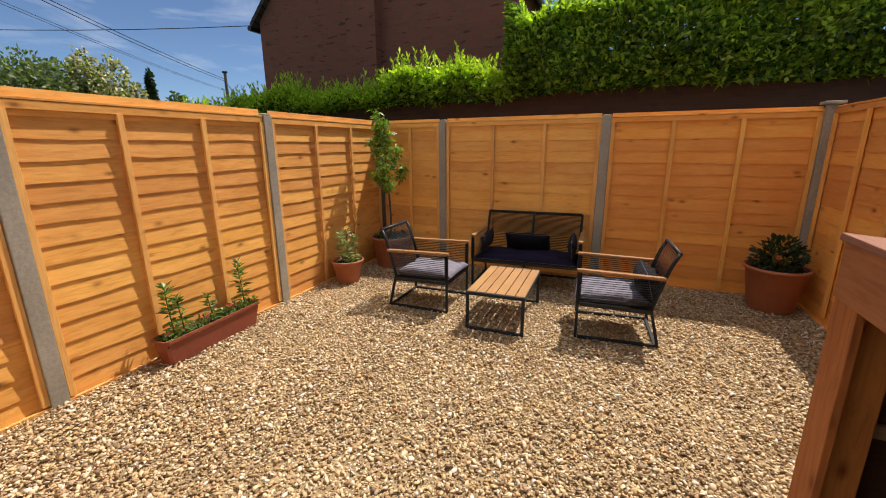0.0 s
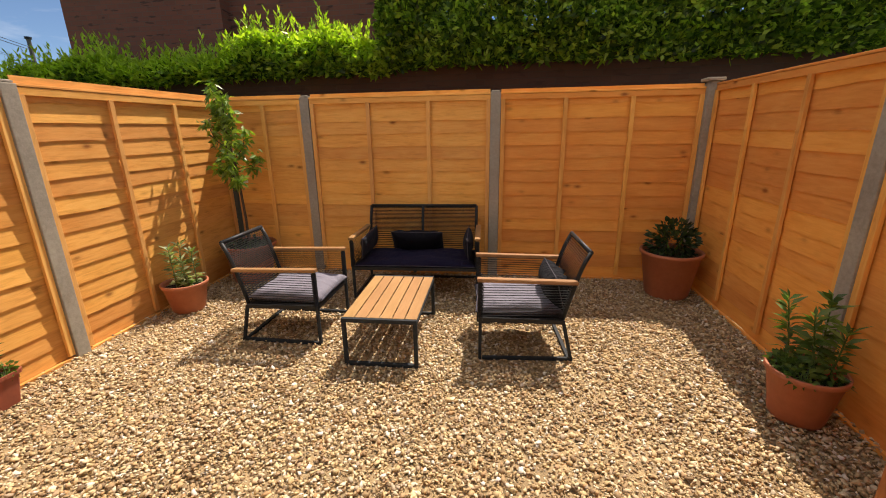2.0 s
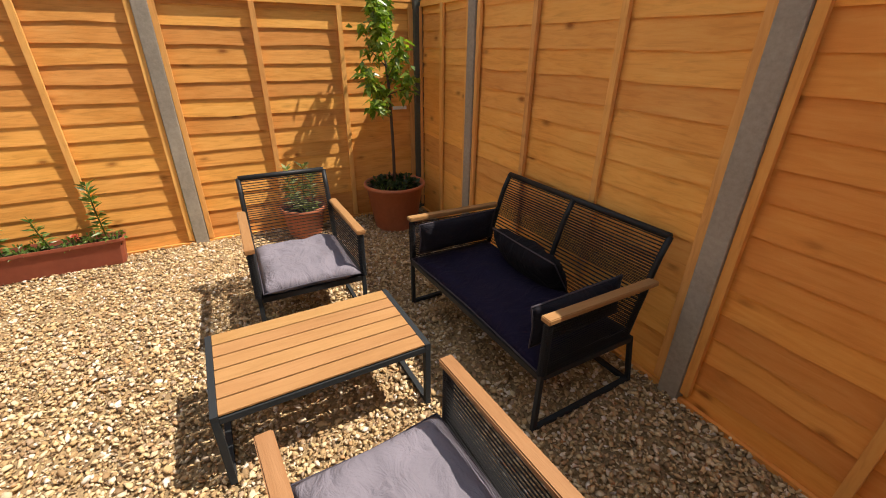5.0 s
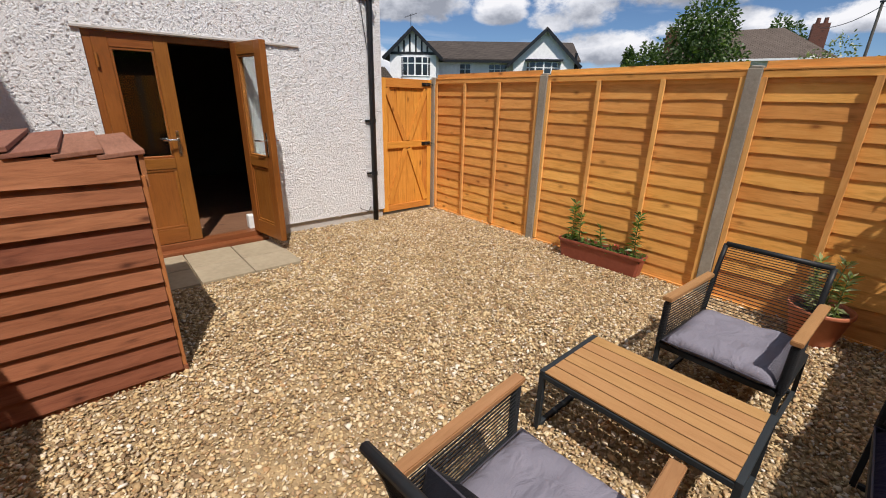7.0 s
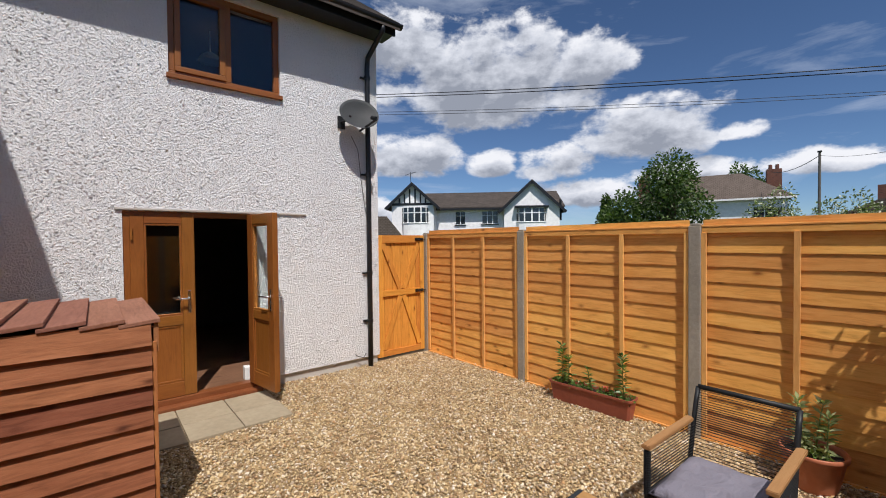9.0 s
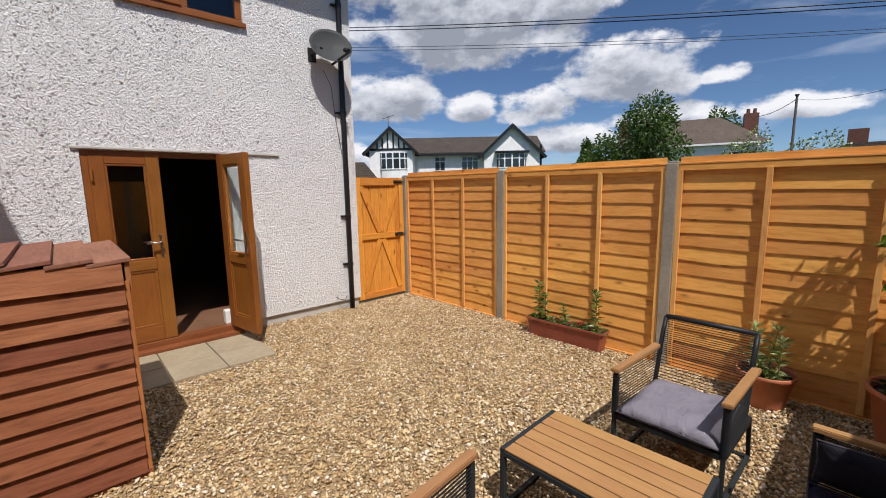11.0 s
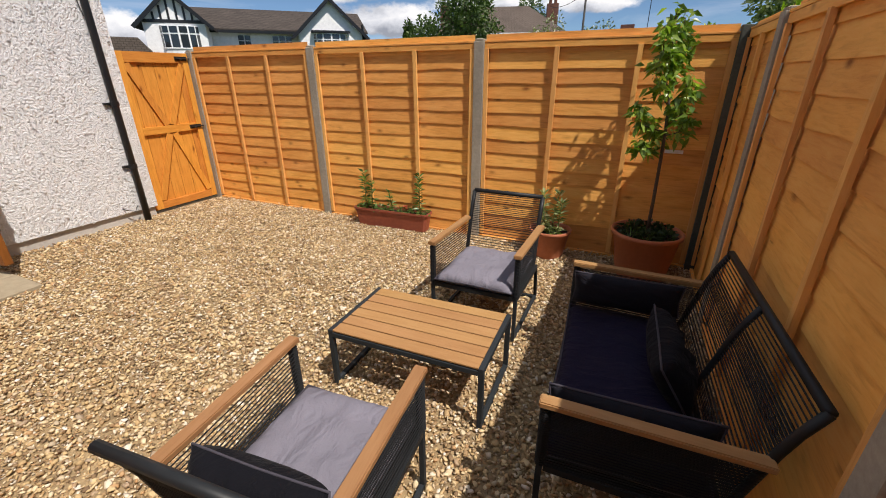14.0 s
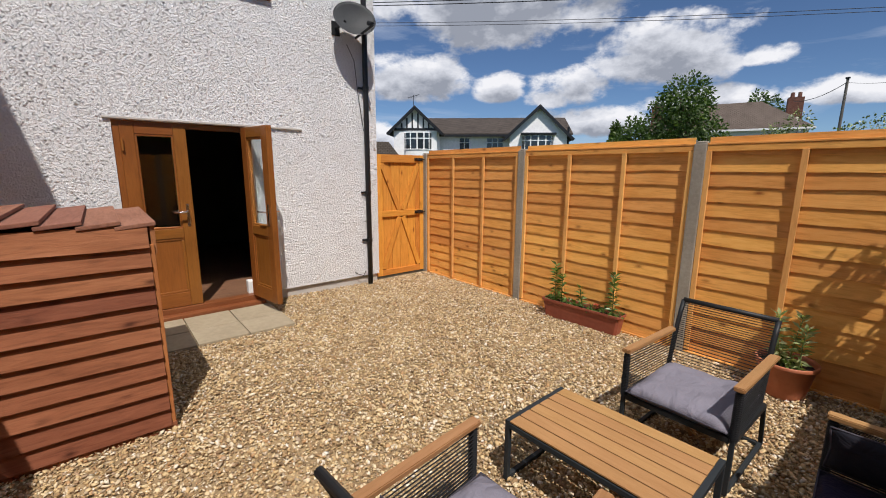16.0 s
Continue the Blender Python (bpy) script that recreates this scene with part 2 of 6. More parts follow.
def cloth_material(name, col):
    m, s, b = material(name, 0.85, spec=0.12)
    co = coords(s)
    weave = s.noise(co, 420, 2, 0.5)
    fold = s.noise(stretched(s, co, (1, 1.6, 1)), 7.0, 4, 0.55, 1.2)
    g = s.noise(co, 3, 3, 0.5)
    s.put(b, "Base Color", s.ramp(s.math("MULTIPLY_ADD", weave, 0.4, s.math("MULTIPLY", g, 0.6)), [(0.3, tuple(v * 0.82 for v in col)), (0.7, tuple(v * 1.12 for v in col))]))
    b.inputs["Sheen Weight"].default_value = 0.02
    bump(s, b, s.math("ADD", fold, s.math("MULTIPLY", weave, 0.04)), 0.7, 0.03)
    return m


FENCE = wood("dipped fence timber", (0.72, 0.27, 0.050), (0.84, 0.345, 0.070), (0.89, 0.425, 0.105))
FENCE_PALE = wood("paler dipped fence timber", (0.55, 0.235, 0.050), (0.79, 0.365, 0.085), (0.88, 0.47, 0.14))
FENCE_MID = wood("golden dipped fence timber", (0.68, 0.295, 0.062), (0.88, 0.43, 0.102), (0.92, 0.53, 0.155))
FENCE_Z_PALE = wood("paler dipped fence batten", (0.62, 0.28, 0.075), (0.82, 0.42, 0.12), (0.88, 0.50, 0.17), along="z", knots=False)
FENCE_Z = wood("dipped fence batten", (0.62, 0.26, 0.055), (0.82, 0.39, 0.095), (0.88, 0.47, 0.13), along="z", knots=False)
GATE_Z = wood("gate boards", (0.44, 0.155, 0.022), (0.66, 0.265, 0.04), (0.74, 0.335, 0.065), along="z")
GATE_X = wood("gate rails", (0.44, 0.155, 0.022), (0.64, 0.255, 0.04), (0.72, 0.325, 0.065), along="x", knots=False)
STORE = wood("red stained store boards", (0.12, 0.038, 0.016), (0.24, 0.083, 0.037), (0.325, 0.126, 0.062), vary=0.45)
STORE_Y = wood("red stained roof boards", (0.16, 0.066, 0.042), (0.25, 0.108, 0.07), (0.32, 0.15, 0.10), along="y", knots=False)
STORE_FRONT = wood("brown stained front board", (0.23, 0.09, 0.034), (0.38, 0.16, 0.062), (0.46, 0.21, 0.085), along="y")
STORE_Z = wood("stained store post", (0.26, 0.09, 0.026), (0.45, 0.175, 0.052), (0.53, 0.23, 0.078), along="z")
STORE_SHADE = wood("inner boards darkened for shade", (0.035, 0.018, 0.012), (0.06, 0.032, 0.02), (0.085, 0.048, 0.03))
STORE_IN = wood("raw store batten", (0.20, 0.135, 0.085), (0.36, 0.26, 0.17), (0.48, 0.36, 0.24), along="z")
LOG = wood("rough log bark", (0.07, 0.042, 0.027), (0.17, 0.105, 0.068), (0.33, 0.225, 0.145))
ARM = wood("armrest slat", (0.25, 0.125, 0.048), (0.33, 0.175, 0.072), (0.39, 0.215, 0.095), knots=False, rough=0.55, vary=0.1)
TABLE = wood("table slat", (0.30, 0.155, 0.058), (0.375, 0.20, 0.08), (0.42, 0.235, 0.10), along="y", knots=False, rough=0.55, vary=0.12)
OAK_Z = wood("oak foil frame upright", (0.17, 0.055, 0.009), (0.25, 0.084, 0.014), (0.305, 0.112, 0.021), along="z", knots=False, rough=0.4, vary=0.06, spec=0.5)
OAK_X = wood("oak foil frame rail", (0.17, 0.055, 0.009), (0.25, 0.084, 0.014), (0.305, 0.112, 0.021), along="x", knots=False, rough=0.4, vary=0.06, spec=0.5)
SILL_X = wood("red brown sill", (0.13, 0.036, 0.012), (0.20, 0.058, 0.020), (0.25, 0.08, 0.03), along="x", knots=False, rough=0.4, vary=0.06, spec=0.5)
FLOORBOARD = wood("indoor floor boards", (0.10, 0.05, 0.028), (0.20, 0.105, 0.06), (0.27, 0.15, 0.09), along="x", rough=0.45)
CONCRETE = speckled("concrete post", (0.24, 0.212, 0.168), (0.41, 0.37, 0.30), 0.9, 45, 0.004, 0.5, 2.5)
DARK_POST = speckled("dark green grey post", (0.05, 0.055, 0.045), (0.10, 0.105, 0.085), 0.8, 45, 0.003, 0.4, 2.5)
SLAB = speckled("sandstone slab", (0.26, 0.21, 0.14), (0.385, 0.322, 0.222), 0.85, 18, 0.004, 0.4, 2.0)
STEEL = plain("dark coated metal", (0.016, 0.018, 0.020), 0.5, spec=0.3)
# lighter copy of the frame metal, sunlight put into its colour
STEEL_LIT = plain("sunlit coated metal", (0.024, 0.029, 0.033), 0.65, spec=0.2)
CORD = plain("charcoal cord", (0.015, 0.016, 0.018), 0.7, spec=0.3)
BLACK = plain("black plastic", (0.012, 0.012, 0.013), 0.4)
CHROME = plain("chrome", (0.75, 0.74, 0.72), 0.18, 1.0)
CUSHION = cloth_material("grey cushion cloth", (0.20, 0.188, 0.225))
SOFA_CLOTH = cloth_material("dark sofa cloth", (0.011, 0.0085, 0.026))
BOLSTER = cloth_material("slate bolster cloth", (0.014, 0.014, 0.02))
NAVY = cloth_material("charcoal cushion cloth", (0.006, 0.006, 0.009))
PIPING = plain("cushion piping", (0.05, 0.045, 0.06), 0.8)
TERRA = speckled("terracotta plastic", (0.36, 0.115, 0.055), (0.47, 0.165, 0.085), 0.5, 25, 0.001, 0.2, 3.0)
TROUGH = speckled("brick red plastic", (0.24, 0.06, 0.035), (0.33, 0.092, 0.052), 0.5, 25, 0.001, 0.2, 3.0)
SOIL = speckled("potting soil", (0.012, 0.009, 0.007), (0.06, 0.042, 0.03), 0.95, 60, 0.02, 1.0, 8.0)
GRAVEL = gravel_material()
BED = speckled("gravel bed", (0.17, 0.115, 0.06), (0.46, 0.33, 0.175), 0.95, 70, 0.01, 0.8, 9.0)
GRASS = speckled("rough grass", (0.03, 0.05, 0.012), (0.075, 0.10, 0.03), 0.95, 3, 0.05, 0.5, 0.4)
STUCCO = render_wall_material("white roughcast", (0.81, 0.81, 0.815))
PLINTH = speckled("pale plinth render", (0.42, 0.39, 0.36), (0.56, 0.53, 0.49), 0.9, 40, 0.005, 0.5)
FAR_WHITE = plain("far white render", (0.88, 0.88, 0.87), 0.85)
ROOM_DIM = plain("room paint darkened for dimness", (0.10, 0.095, 0.09), 0.9)
BRICK = brick_material("red brick", (0.27, 0.098, 0.062), (0.21, 0.082, 0.056), (0.19, 0.115, 0.088))
GARDEN_BRICK = brick_material("garden brick darkened for shade", (0.075, 0.042, 0.034), (0.055, 0.033, 0.028), (0.06, 0.045, 0.04))
CHIMNEY = brick_material("chimney brick", (0.18, 0.075, 0.052), (0.135, 0.06, 0.045), (0.19, 0.13, 0.10))
ROOF = roof_material("brown roof tiles", (0.046, 0.038, 0.033), (0.074, 0.061, 0.053))
ROOF_RED = roof_material("weathered roof tiles", (0.085, 0.064, 0.053), (0.12, 0.095, 0.078))
GLASS = glass_material("window glass")
DARK_PANE = plain("dark far pane", (0.02, 0.025, 0.03), 0.08, spec=0.8, relief=0.0)
BARK = speckled("bark", (0.06, 0.042, 0.03), (0.15, 0.105, 0.075), 0.9, 60, 0.006, 0.7)
GREY_DISH = plain("grey dish mesh", (0.095, 0.10, 0.105), 0.6)
GREY_POLE = speckled("weathered pole timber", (0.10, 0.09, 0.08), (0.17, 0.155, 0.14), 0.9, 40, 0.004, 0.5)
WHITE_TAG = plain("white plastic", (0.8, 0.8, 0.78), 0.4)
BULB = material("lit bulb", 0.4)[0]
BULB.node_tree.nodes["Principled BSDF"].inputs["Emission Color"].default_value = (1.0, 0.72, 0.42, 1)
BULB.node_tree.nodes["Principled BSDF"].inputs["Emission Strength"].default_value = 12.0
CABLE = plain("cable", (0.018, 0.018, 0.02), 0.7)
LAUREL = leaf_material("laurel leaves", [(0.0, (0.03, 0.06, 0.010)), (0.45, (0.12, 0.21, 0.03)), (0.8, (0.31, 0.45, 0.06)), (1.0, (0.55, 0.68, 0.12))], 0.2, 0.58)
# yellow-green of young shoots, and of sunlight painted on the hedge crest
LAUREL_TIP = leaf_material("young and sunlit laurel leaves", [(0.0, (0.20, 0.30, 0.025)), (0.6, (0.38, 0.50, 0.05)), (1.0, (0.56, 0.64, 0.10))], 0.3, 0.58)
LEAF = leaf_material("plant leaves", [(0.0, (0.05, 0.10, 0.025)), (0.6, (0.11, 0.20, 0.045)), (1.0, (0.20, 0.30, 0.08))], 0.35, 0.38)
FRUIT_LEAF = leaf_material("fruit tree leaves", [(0.0, (0.08, 0.15, 0.02)), (0.6, (0.18, 0.28, 0.04)), (1.0, (0.32, 0.42, 0.08))], 0.32, 0.4)
PALE_LEAF = leaf_material("pale edged leaves", [(0.0, (0.12, 0.17, 0.06)), (0.6, (0.28, 0.33, 0.14)), (1.0, (0.50, 0.52, 0.30))], 0.4, 0.35)
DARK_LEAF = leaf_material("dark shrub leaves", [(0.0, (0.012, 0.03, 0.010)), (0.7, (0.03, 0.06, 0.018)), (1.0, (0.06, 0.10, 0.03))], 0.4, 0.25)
TREE_LEAF = leaf_material("far tree leaves", [(0.0, (0.028, 0.058, 0.012)), (0.6, (0.06, 0.105, 0.022)), (1.0, (0.12, 0.175, 0.04))], 0.5, 0.3)
GREY_LEAF = leaf_material("grey green leaves", [(0.0, (0.065, 0.095, 0.032)), (0.6, (0.125, 0.165, 0.058)), (1.0, (0.20, 0.235, 0.095))], 0.5, 0.35)
CREAM = leaf_material("cream blossom", [(0.0, (0.25, 0.22, 0.10)), (0.5, (0.48, 0.42, 0.24)), (1.0, (0.7, 0.64, 0.45))], 0.6, 0.3)
ROSE_WHITE = leaf_material("white blossom", [(0.0, (0.6, 0.58, 0.5)), (1.0, (0.8, 0.8, 0.74))], 0.6, 0.3)
RED_PETAL = leaf_material("red petals", [(0.0, (0.42, 0.06, 0.035)), (1.0, (0.55, 0.13, 0.07))], 0.5, 0.3)
PINK_PETAL = leaf_material("coral petals", [(0.0, (0.7, 0.06, 0.06)), (1.0, (0.8, 0.14, 0.12))], 0.5, 0.3)

# ---- shaping ----


def thing(name, m, label, category, group="", kind=""):
    ob = new(name)
    ob.empty_display_size = 0.1
    ob.matrix_basis = m
    return tagged(ob, label, category, group, kind)


def mesh_of(name, bm, mat, smooth=False):
    me = bpy.data.meshes.new(name)
    bm.to_mesh(me)
    bm.free()
    me.materials.append(mat)
    if smooth:
        me.shade_smooth()
    return me


def part(name, bm, mat, parent=None, label="", smooth=False):
    me = bm if isinstance(bm, bpy.types.Mesh) else mesh_of(name, bm, mat, smooth)
    ob = new(name, me)
    if parent:
        ob.parent = parent
    return tagged(ob, label)


def whole(name, bm, mat, label, category, m=None, smooth=False, kind="", group=""):
    ob = part(name, bm, mat, None, "", smooth)
    if m is not None:
        ob.matrix_basis = m
    return tagged(ob, label, category, group, kind)


def box(x0, x1, y0, y1, z0, z1, bev=0.0, bm=None, turn=None):
    bm = bm or bmesh.new()
    got = bmesh.ops.create_cube(bm, size=1.0)["verts"]
    m = Matrix.Translation(((x0 + x1) / 2, (y0 + y1) / 2, (z0 + z1) / 2)) @ (turn or Matrix()) @ Matrix.Diagonal((abs(x1 - x0), abs(y1 - y0), abs(z1 - z0), 1))
    bmesh.ops.transform(bm, matrix=m, verts=got)
    if bev:
        edges = list({e for v in got for e in v.link_edges})
        bmesh.ops.bevel(bm, geom=edges, offset=bev, segments=2, affect="EDGES", profile=0.6)
    return bm


def bar(p, q, w, d, bm=None, bev=0.0, up=(0, 0, 1)):
    """A rectangular bar from p to q: w across, d along the up side."""
    bm = bm or bmesh.new()
    p, q = Vector(p), Vector(q)
    axis = (q - p).normalized()
    side = axis.cross(Vector(up))
    side = side.normalized() if side.length > 1e-4 else Vector((0, 1, 0))
    top = side.cross(axis)
    got = bmesh.ops.create_cube(bm, size=1.0)["verts"]
    m = Matrix((side, axis, top)).transposed().to_4x4()
    m.translation = (p + q) / 2
    bmesh.ops.transform(bm, matrix=m @ Matrix.Diagonal((w, (q - p).length, d, 1)), verts=got)
    if bev:
        bmesh.ops.bevel(bm, geom=list({e for v in got for e in v.link_edges}), offset=bev, segments=2, affect="EDGES")
    return bm


def tube(points, radii, seg=8, bm=None, cap=True):
    """A round tube along points."""
    bm = bm or bmesh.new()
    pts = [Vector(p) for p in points]
    if not hasattr(radii, "__len__"):
        radii = [radii] * len(pts)
    rings, last = [], None
    for i, p in enumerate(pts):
        d = (pts[min(i + 1, len(pts) - 1)] - pts[max(i - 1, 0)]).normalized()
        a = last - d * last.dot(d) if last is not None else d.orthogonal()
        a = a.normalized()
        last, c = a, d.cross(a)
        rings.append([bm.verts.new(p + (a * math.cos(t) + c * math.sin(t)) * radii[i]) for t in (2 * math.pi * k / seg for k in range(seg))])
    for r0, r1 in zip(rings, rings[1:]):
        for k in range(seg):
            bm.faces.new((r0[k], r0[(k + 1) % seg], r1[(k + 1) % seg], r1[k]))
    if cap:
        bm.faces.new(list(reversed(rings[0])))
        bm.faces.new(rings[-1])
    return bm


def lathe(profile, seg=40, bm=None):
    bm = bm or bmesh.new()
    rings = [[bm.verts.new((r * math.cos(2 * math.pi * k / seg), r * math.sin(2 * math.pi * k / seg), z)) for k in range(seg)] for r, z in profile]
    for r0, r1 in zip(rings, rings[1:]):
        for k in range(seg):
            bm.faces.new((r0[k], r0[(k + 1) % seg], r1[(k + 1) % seg], r1[k]))
    bm.faces.new(list(reversed(rings[0])))
    bm.faces.new(rings[-1])
    return bm


def prism(outline, y0, y1, bm=None):
    """An outline of (x, z) drawn out from y0 to y1."""
    bm = bm or bmesh.new()
    a = [bm.verts.new((x, y0, z)) for x, z in outline]
    b = [bm.verts.new((x, y1, z)) for x, z in outline]
    bm.faces.new(a)
    bm.faces.new(list(reversed(b)))
    for i in range(len(a)):
        j = (i + 1) % len(a)
        bm.faces.new((a[j], a[i], b[i], b[j]))
    bmesh.ops.recalc_face_normals(bm, faces=bm.faces)
    return bm


def arrays_mesh(name, verts, faces, mat, smooth=False):
    """A mesh from numpy arrays; all faces have the same number of corners."""
    me = bpy.data.meshes.new(name)
    n, k = faces.shape
    me.vertices.add(len(verts))
    me.vertices.foreach_set("co", np.ascontiguousarray(verts, dtype=np.float32).ravel())
    me.loops.add(n * k)
    me.loops.foreach_set("vertex_index", np.ascontiguousarray(faces, dtype=np.int32).ravel())
    me.polygons.add(n)
    me.polygons.foreach_set("loop_start", np.arange(0, n * k, k, dtype=np.int32))
    me.update(calc_edges=True)
    if smooth:
        me.shade_smooth()
    me.materials.append(mat)
    return me


def leaves_mesh(name, base, way, length, width, mat, rng, fold=0.25, droop=0.25):
    """Folded pointed leaves: each starts at base and grows along way."""
    n = len(base)
    way = way / np.maximum(np.linalg.norm(way, axis=1, keepdims=True), 1e-6)
    ref = rng.normal(size=(n, 3))
    side = np.cross(way, ref)
    side /= np.maximum(np.linalg.norm(side, axis=1, keepdims=True), 1e-6)
    nor = np.cross(side, way)
    nor *= np.where(nor[:, 2:3] < 0, -1.0, 1.0)
    L = (length * rng.uniform(0.65, 1.25, n))[:, None]
    W = (width * rng.uniform(0.75, 1.2, n))[:, None] / 2
    mid = base + way * L * 0.48 - nor * W * fold
    tip = base + way * L - np.array([0, 0, 1.0]) * L * droop
    a = base + way * L * 0.42 + side * W
    b = base + way * L * 0.42 - side * W
    verts = np.stack([base, a, tip, b, mid], 1).reshape(-1, 3)
    f = np.array([[0, 1, 4], [1, 2, 4], [0, 4, 3], [4, 2, 3]])
    faces = (np.arange(n)[:, None, None] * 5 + f[None]).reshape(-1, 3)
    return arrays_mesh(name, verts, faces, mat)


def ball_points(rng, n, centre, radii, shell=0.5):
    d = rng.normal(size=(n, 3))
    d /= np.linalg.norm(d, axis=1, keepdims=True)
    r = shell + (1 - shell) * rng.random(n)[:, None] ** 0.6
    return np.array(centre) + d * r * np.array(radii), d


def pillow(lx, ly, h, seed, pinch=0.16, full=5.0):
    """A soft rectangular cushion, lying flat, its underside at z 0."""
    rng = random.Random(seed)
    bm = bmesh.new()
    n = 18
    off = rng.random() * 50
    grid = {}
    for s in (1, -1):
        for i in range(n + 1):
            for j in range(n + 1):
                u, v = i / n * 2 - 1, j / n * 2 - 1
                edge = i in (0, n) or j in (0, n)
                if s < 0 and edge:
                    grid[s, i, j] = grid[1, i, j]
                    continue
                fat = max(0.0, (1 - abs(u) ** full) * (1 - abs(v) ** full)) ** 0.5
                x = lx / 2 * u * (1 - 0.035 * (1 - abs(v)) * abs(u) ** 3 - pinch * 0.1 * (1 - v * v))
                y = ly / 2 * v * (1 - pinch * 0.1 * (1 - u * u))
                wob = noise.noise(Vector((u * 1.7 + off, v * 1.7, s))) * 0.22 + noise.noise(Vector((u * 4 + off, v * 4, s + 3))) * 0.13
                z = h * (0.42 + s * fat * (0.45 + (wob if s > 0 else 0)))
                grid[s, i, j] = bm.verts.new((x, y, z))
    for s in (1, -1):
        for i in range(n):
            for j in range(n):
                q = [grid[s, i, j], grid[s, i + 1, j], grid[s, i + 1, j + 1], grid[s, i, j + 1]]
                bm.faces.new(q if s > 0 else q[::-1])
    return bm


def pillow_edge(lx, ly, h, pinch=0.16):
    pts = []
    n = 14
    for k in range(4):
        for i in range(n):
            w = i / n * 2 - 1
            u, v = [(w, -1), (1, w), (-w, 1), (-1, -w)][k]
            pts.append((lx / 2 * u * (1 - 0.035 * (1 - abs(v)) * abs(u) ** 3 - pinch * 0.1 * (1 - v * v)), ly / 2 * v * (1 - pinch * 0.1 * (1 - u * u)), h * 0.42))
    pts.append(pts[0])
    return tube(pts, 0.004, 6, cap=False)


# ---- ground ----
rng = np.random.default_rng(7)


def build_ground():
    bm = bmesh.new()
    bmesh.ops.create_grid(bm, x_segments=24, y_segments=24, size=600)
    bmesh.ops.transform(bm, matrix=Matrix.Translation((0, 0, -0.06)), verts=bm.verts)
    whole("ground", bm, GRASS, "rough green ground round the houses", "ground", kind="structure")
    bm = bmesh.new()
    bmesh.ops.create_grid(bm, x_segments=90, y_segments=110, size=0.5)
    for v in bm.verts:
        v.co = Vector((v.co.x * 4.9 - 0.66, v.co.y * 6.0 + 2.0, 0))
        v.co.z = -0.012 + 0.008 * noise.noise(v.co * 1.5) + 0.006 * noise.noise(v.co * 6)
    whole("floor", bm, BED, "sandy bed under the gravel of the yard", "ground", smooth=True, kind="structure")


def build_gravel():
    """Loose flint stones, flattened and tumbled."""
    phi = (1 + 5 ** 0.5) / 2
    ico = np.array([(-1, phi, 0), (1, phi, 0), (-1, -phi, 0), (1, -phi, 0), (0, -1, phi), (0, 1, phi), (0, -1, -phi), (0, 1, -phi), (phi, 0, -1), (phi, 0, 1), (-phi, 0, -1), (-phi, 0, 1)])
    ico /= np.linalg.norm(ico[0])
    tri = np.array([(0, 11, 5), (0, 5, 1), (0, 1, 7), (0, 7, 10), (0, 10, 11), (1, 5, 9), (5, 11, 4), (11, 10, 2), (10, 7, 6), (7, 1, 8),
                    (3, 9, 4), (3, 4, 2), (3, 2, 6), (3, 6, 8), (3, 8, 9), (4, 9, 5), (2, 4, 11), (6, 2, 10), (8, 6, 7), (9, 8, 1)])
    n = 112000
    nx = int((n * 4.80 / 5.68) ** 0.5)
    ny = n // nx
    gx, gy = np.meshgrid((np.arange(nx) + 0.5) / nx * 4.80 - 3.06, (np.arange(ny) + 0.5) / ny * 5.68 - 0.84)
    x = gx.ravel() + rng.normal(0, 0.0075, nx * ny)
    y = gy.ravel() + rng.normal(0, 0.0075, nx * ny)
    inside_slab = (x > -0.55) & (x < 0.78) & (y < 0.16)
    inside_store = (x > 0.66) & (y > 0.32) & (y < 1.40)
    keep = ~(inside_slab | inside_store)
    x, y = x[keep], y[keep]
    n = len(x)
    a = rng.lognormal(math.log(0.0106), 0.36, n).clip(0.005, 0.021)
    size = np.stack([a, a * rng.uniform(0.48, 0.88, n), a * rng.uniform(0.29, 0.53, n)], 1)
    v = ico[None] * (1 + rng.uniform(-0.50, 0.42, (n, 12, 1))) * size[:, None, :]
    yaw, tx, ty = rng.uniform(0, 6.283, n), rng.normal(0, 0.42, n), rng.normal(0, 0.42, n)
    cz, sz, cx, sx, cy, sy = np.cos(yaw), np.sin(yaw), np.cos(tx), np.sin(tx), np.cos(ty), np.sin(ty)
    X, Y, Z = v[..., 0], v[..., 1], v[..., 2]
    X, Y = X * cz[:, None] - Y * sz[:, None], X * sz[:, None] + Y * cz[:, None]
    Y, Z = Y * cx[:, None] - Z * sx[:, None], Y * sx[:, None] + Z * cx[:, None]
    X, Z = X * cy[:, None] + Z * sy[:, None], -X * sy[:, None] + Z * cy[:, None]
    z0 = rng.uniform(-0.014, 0.008, n) + 0.004 * np.sin(x * 2.1 + 0.7) * np.sin(y * 1.8)
    verts = np.stack([X + x[:, None], Y + y[:, None], Z + z0[:, None]], 2).reshape(-1, 3)
    faces = (np.arange(n)[:, None, None] * 12 + tri[None]).reshape(-1, 3)
    ob = new("gravel", arrays_mesh("gravel", verts, faces, GRAVEL))
    tagged(ob, "loose golden brown flint gravel covering the yard", "gravel", kind="stuff")


build_ground()

# ---- fences ----
FENCE_TOP = 1.79


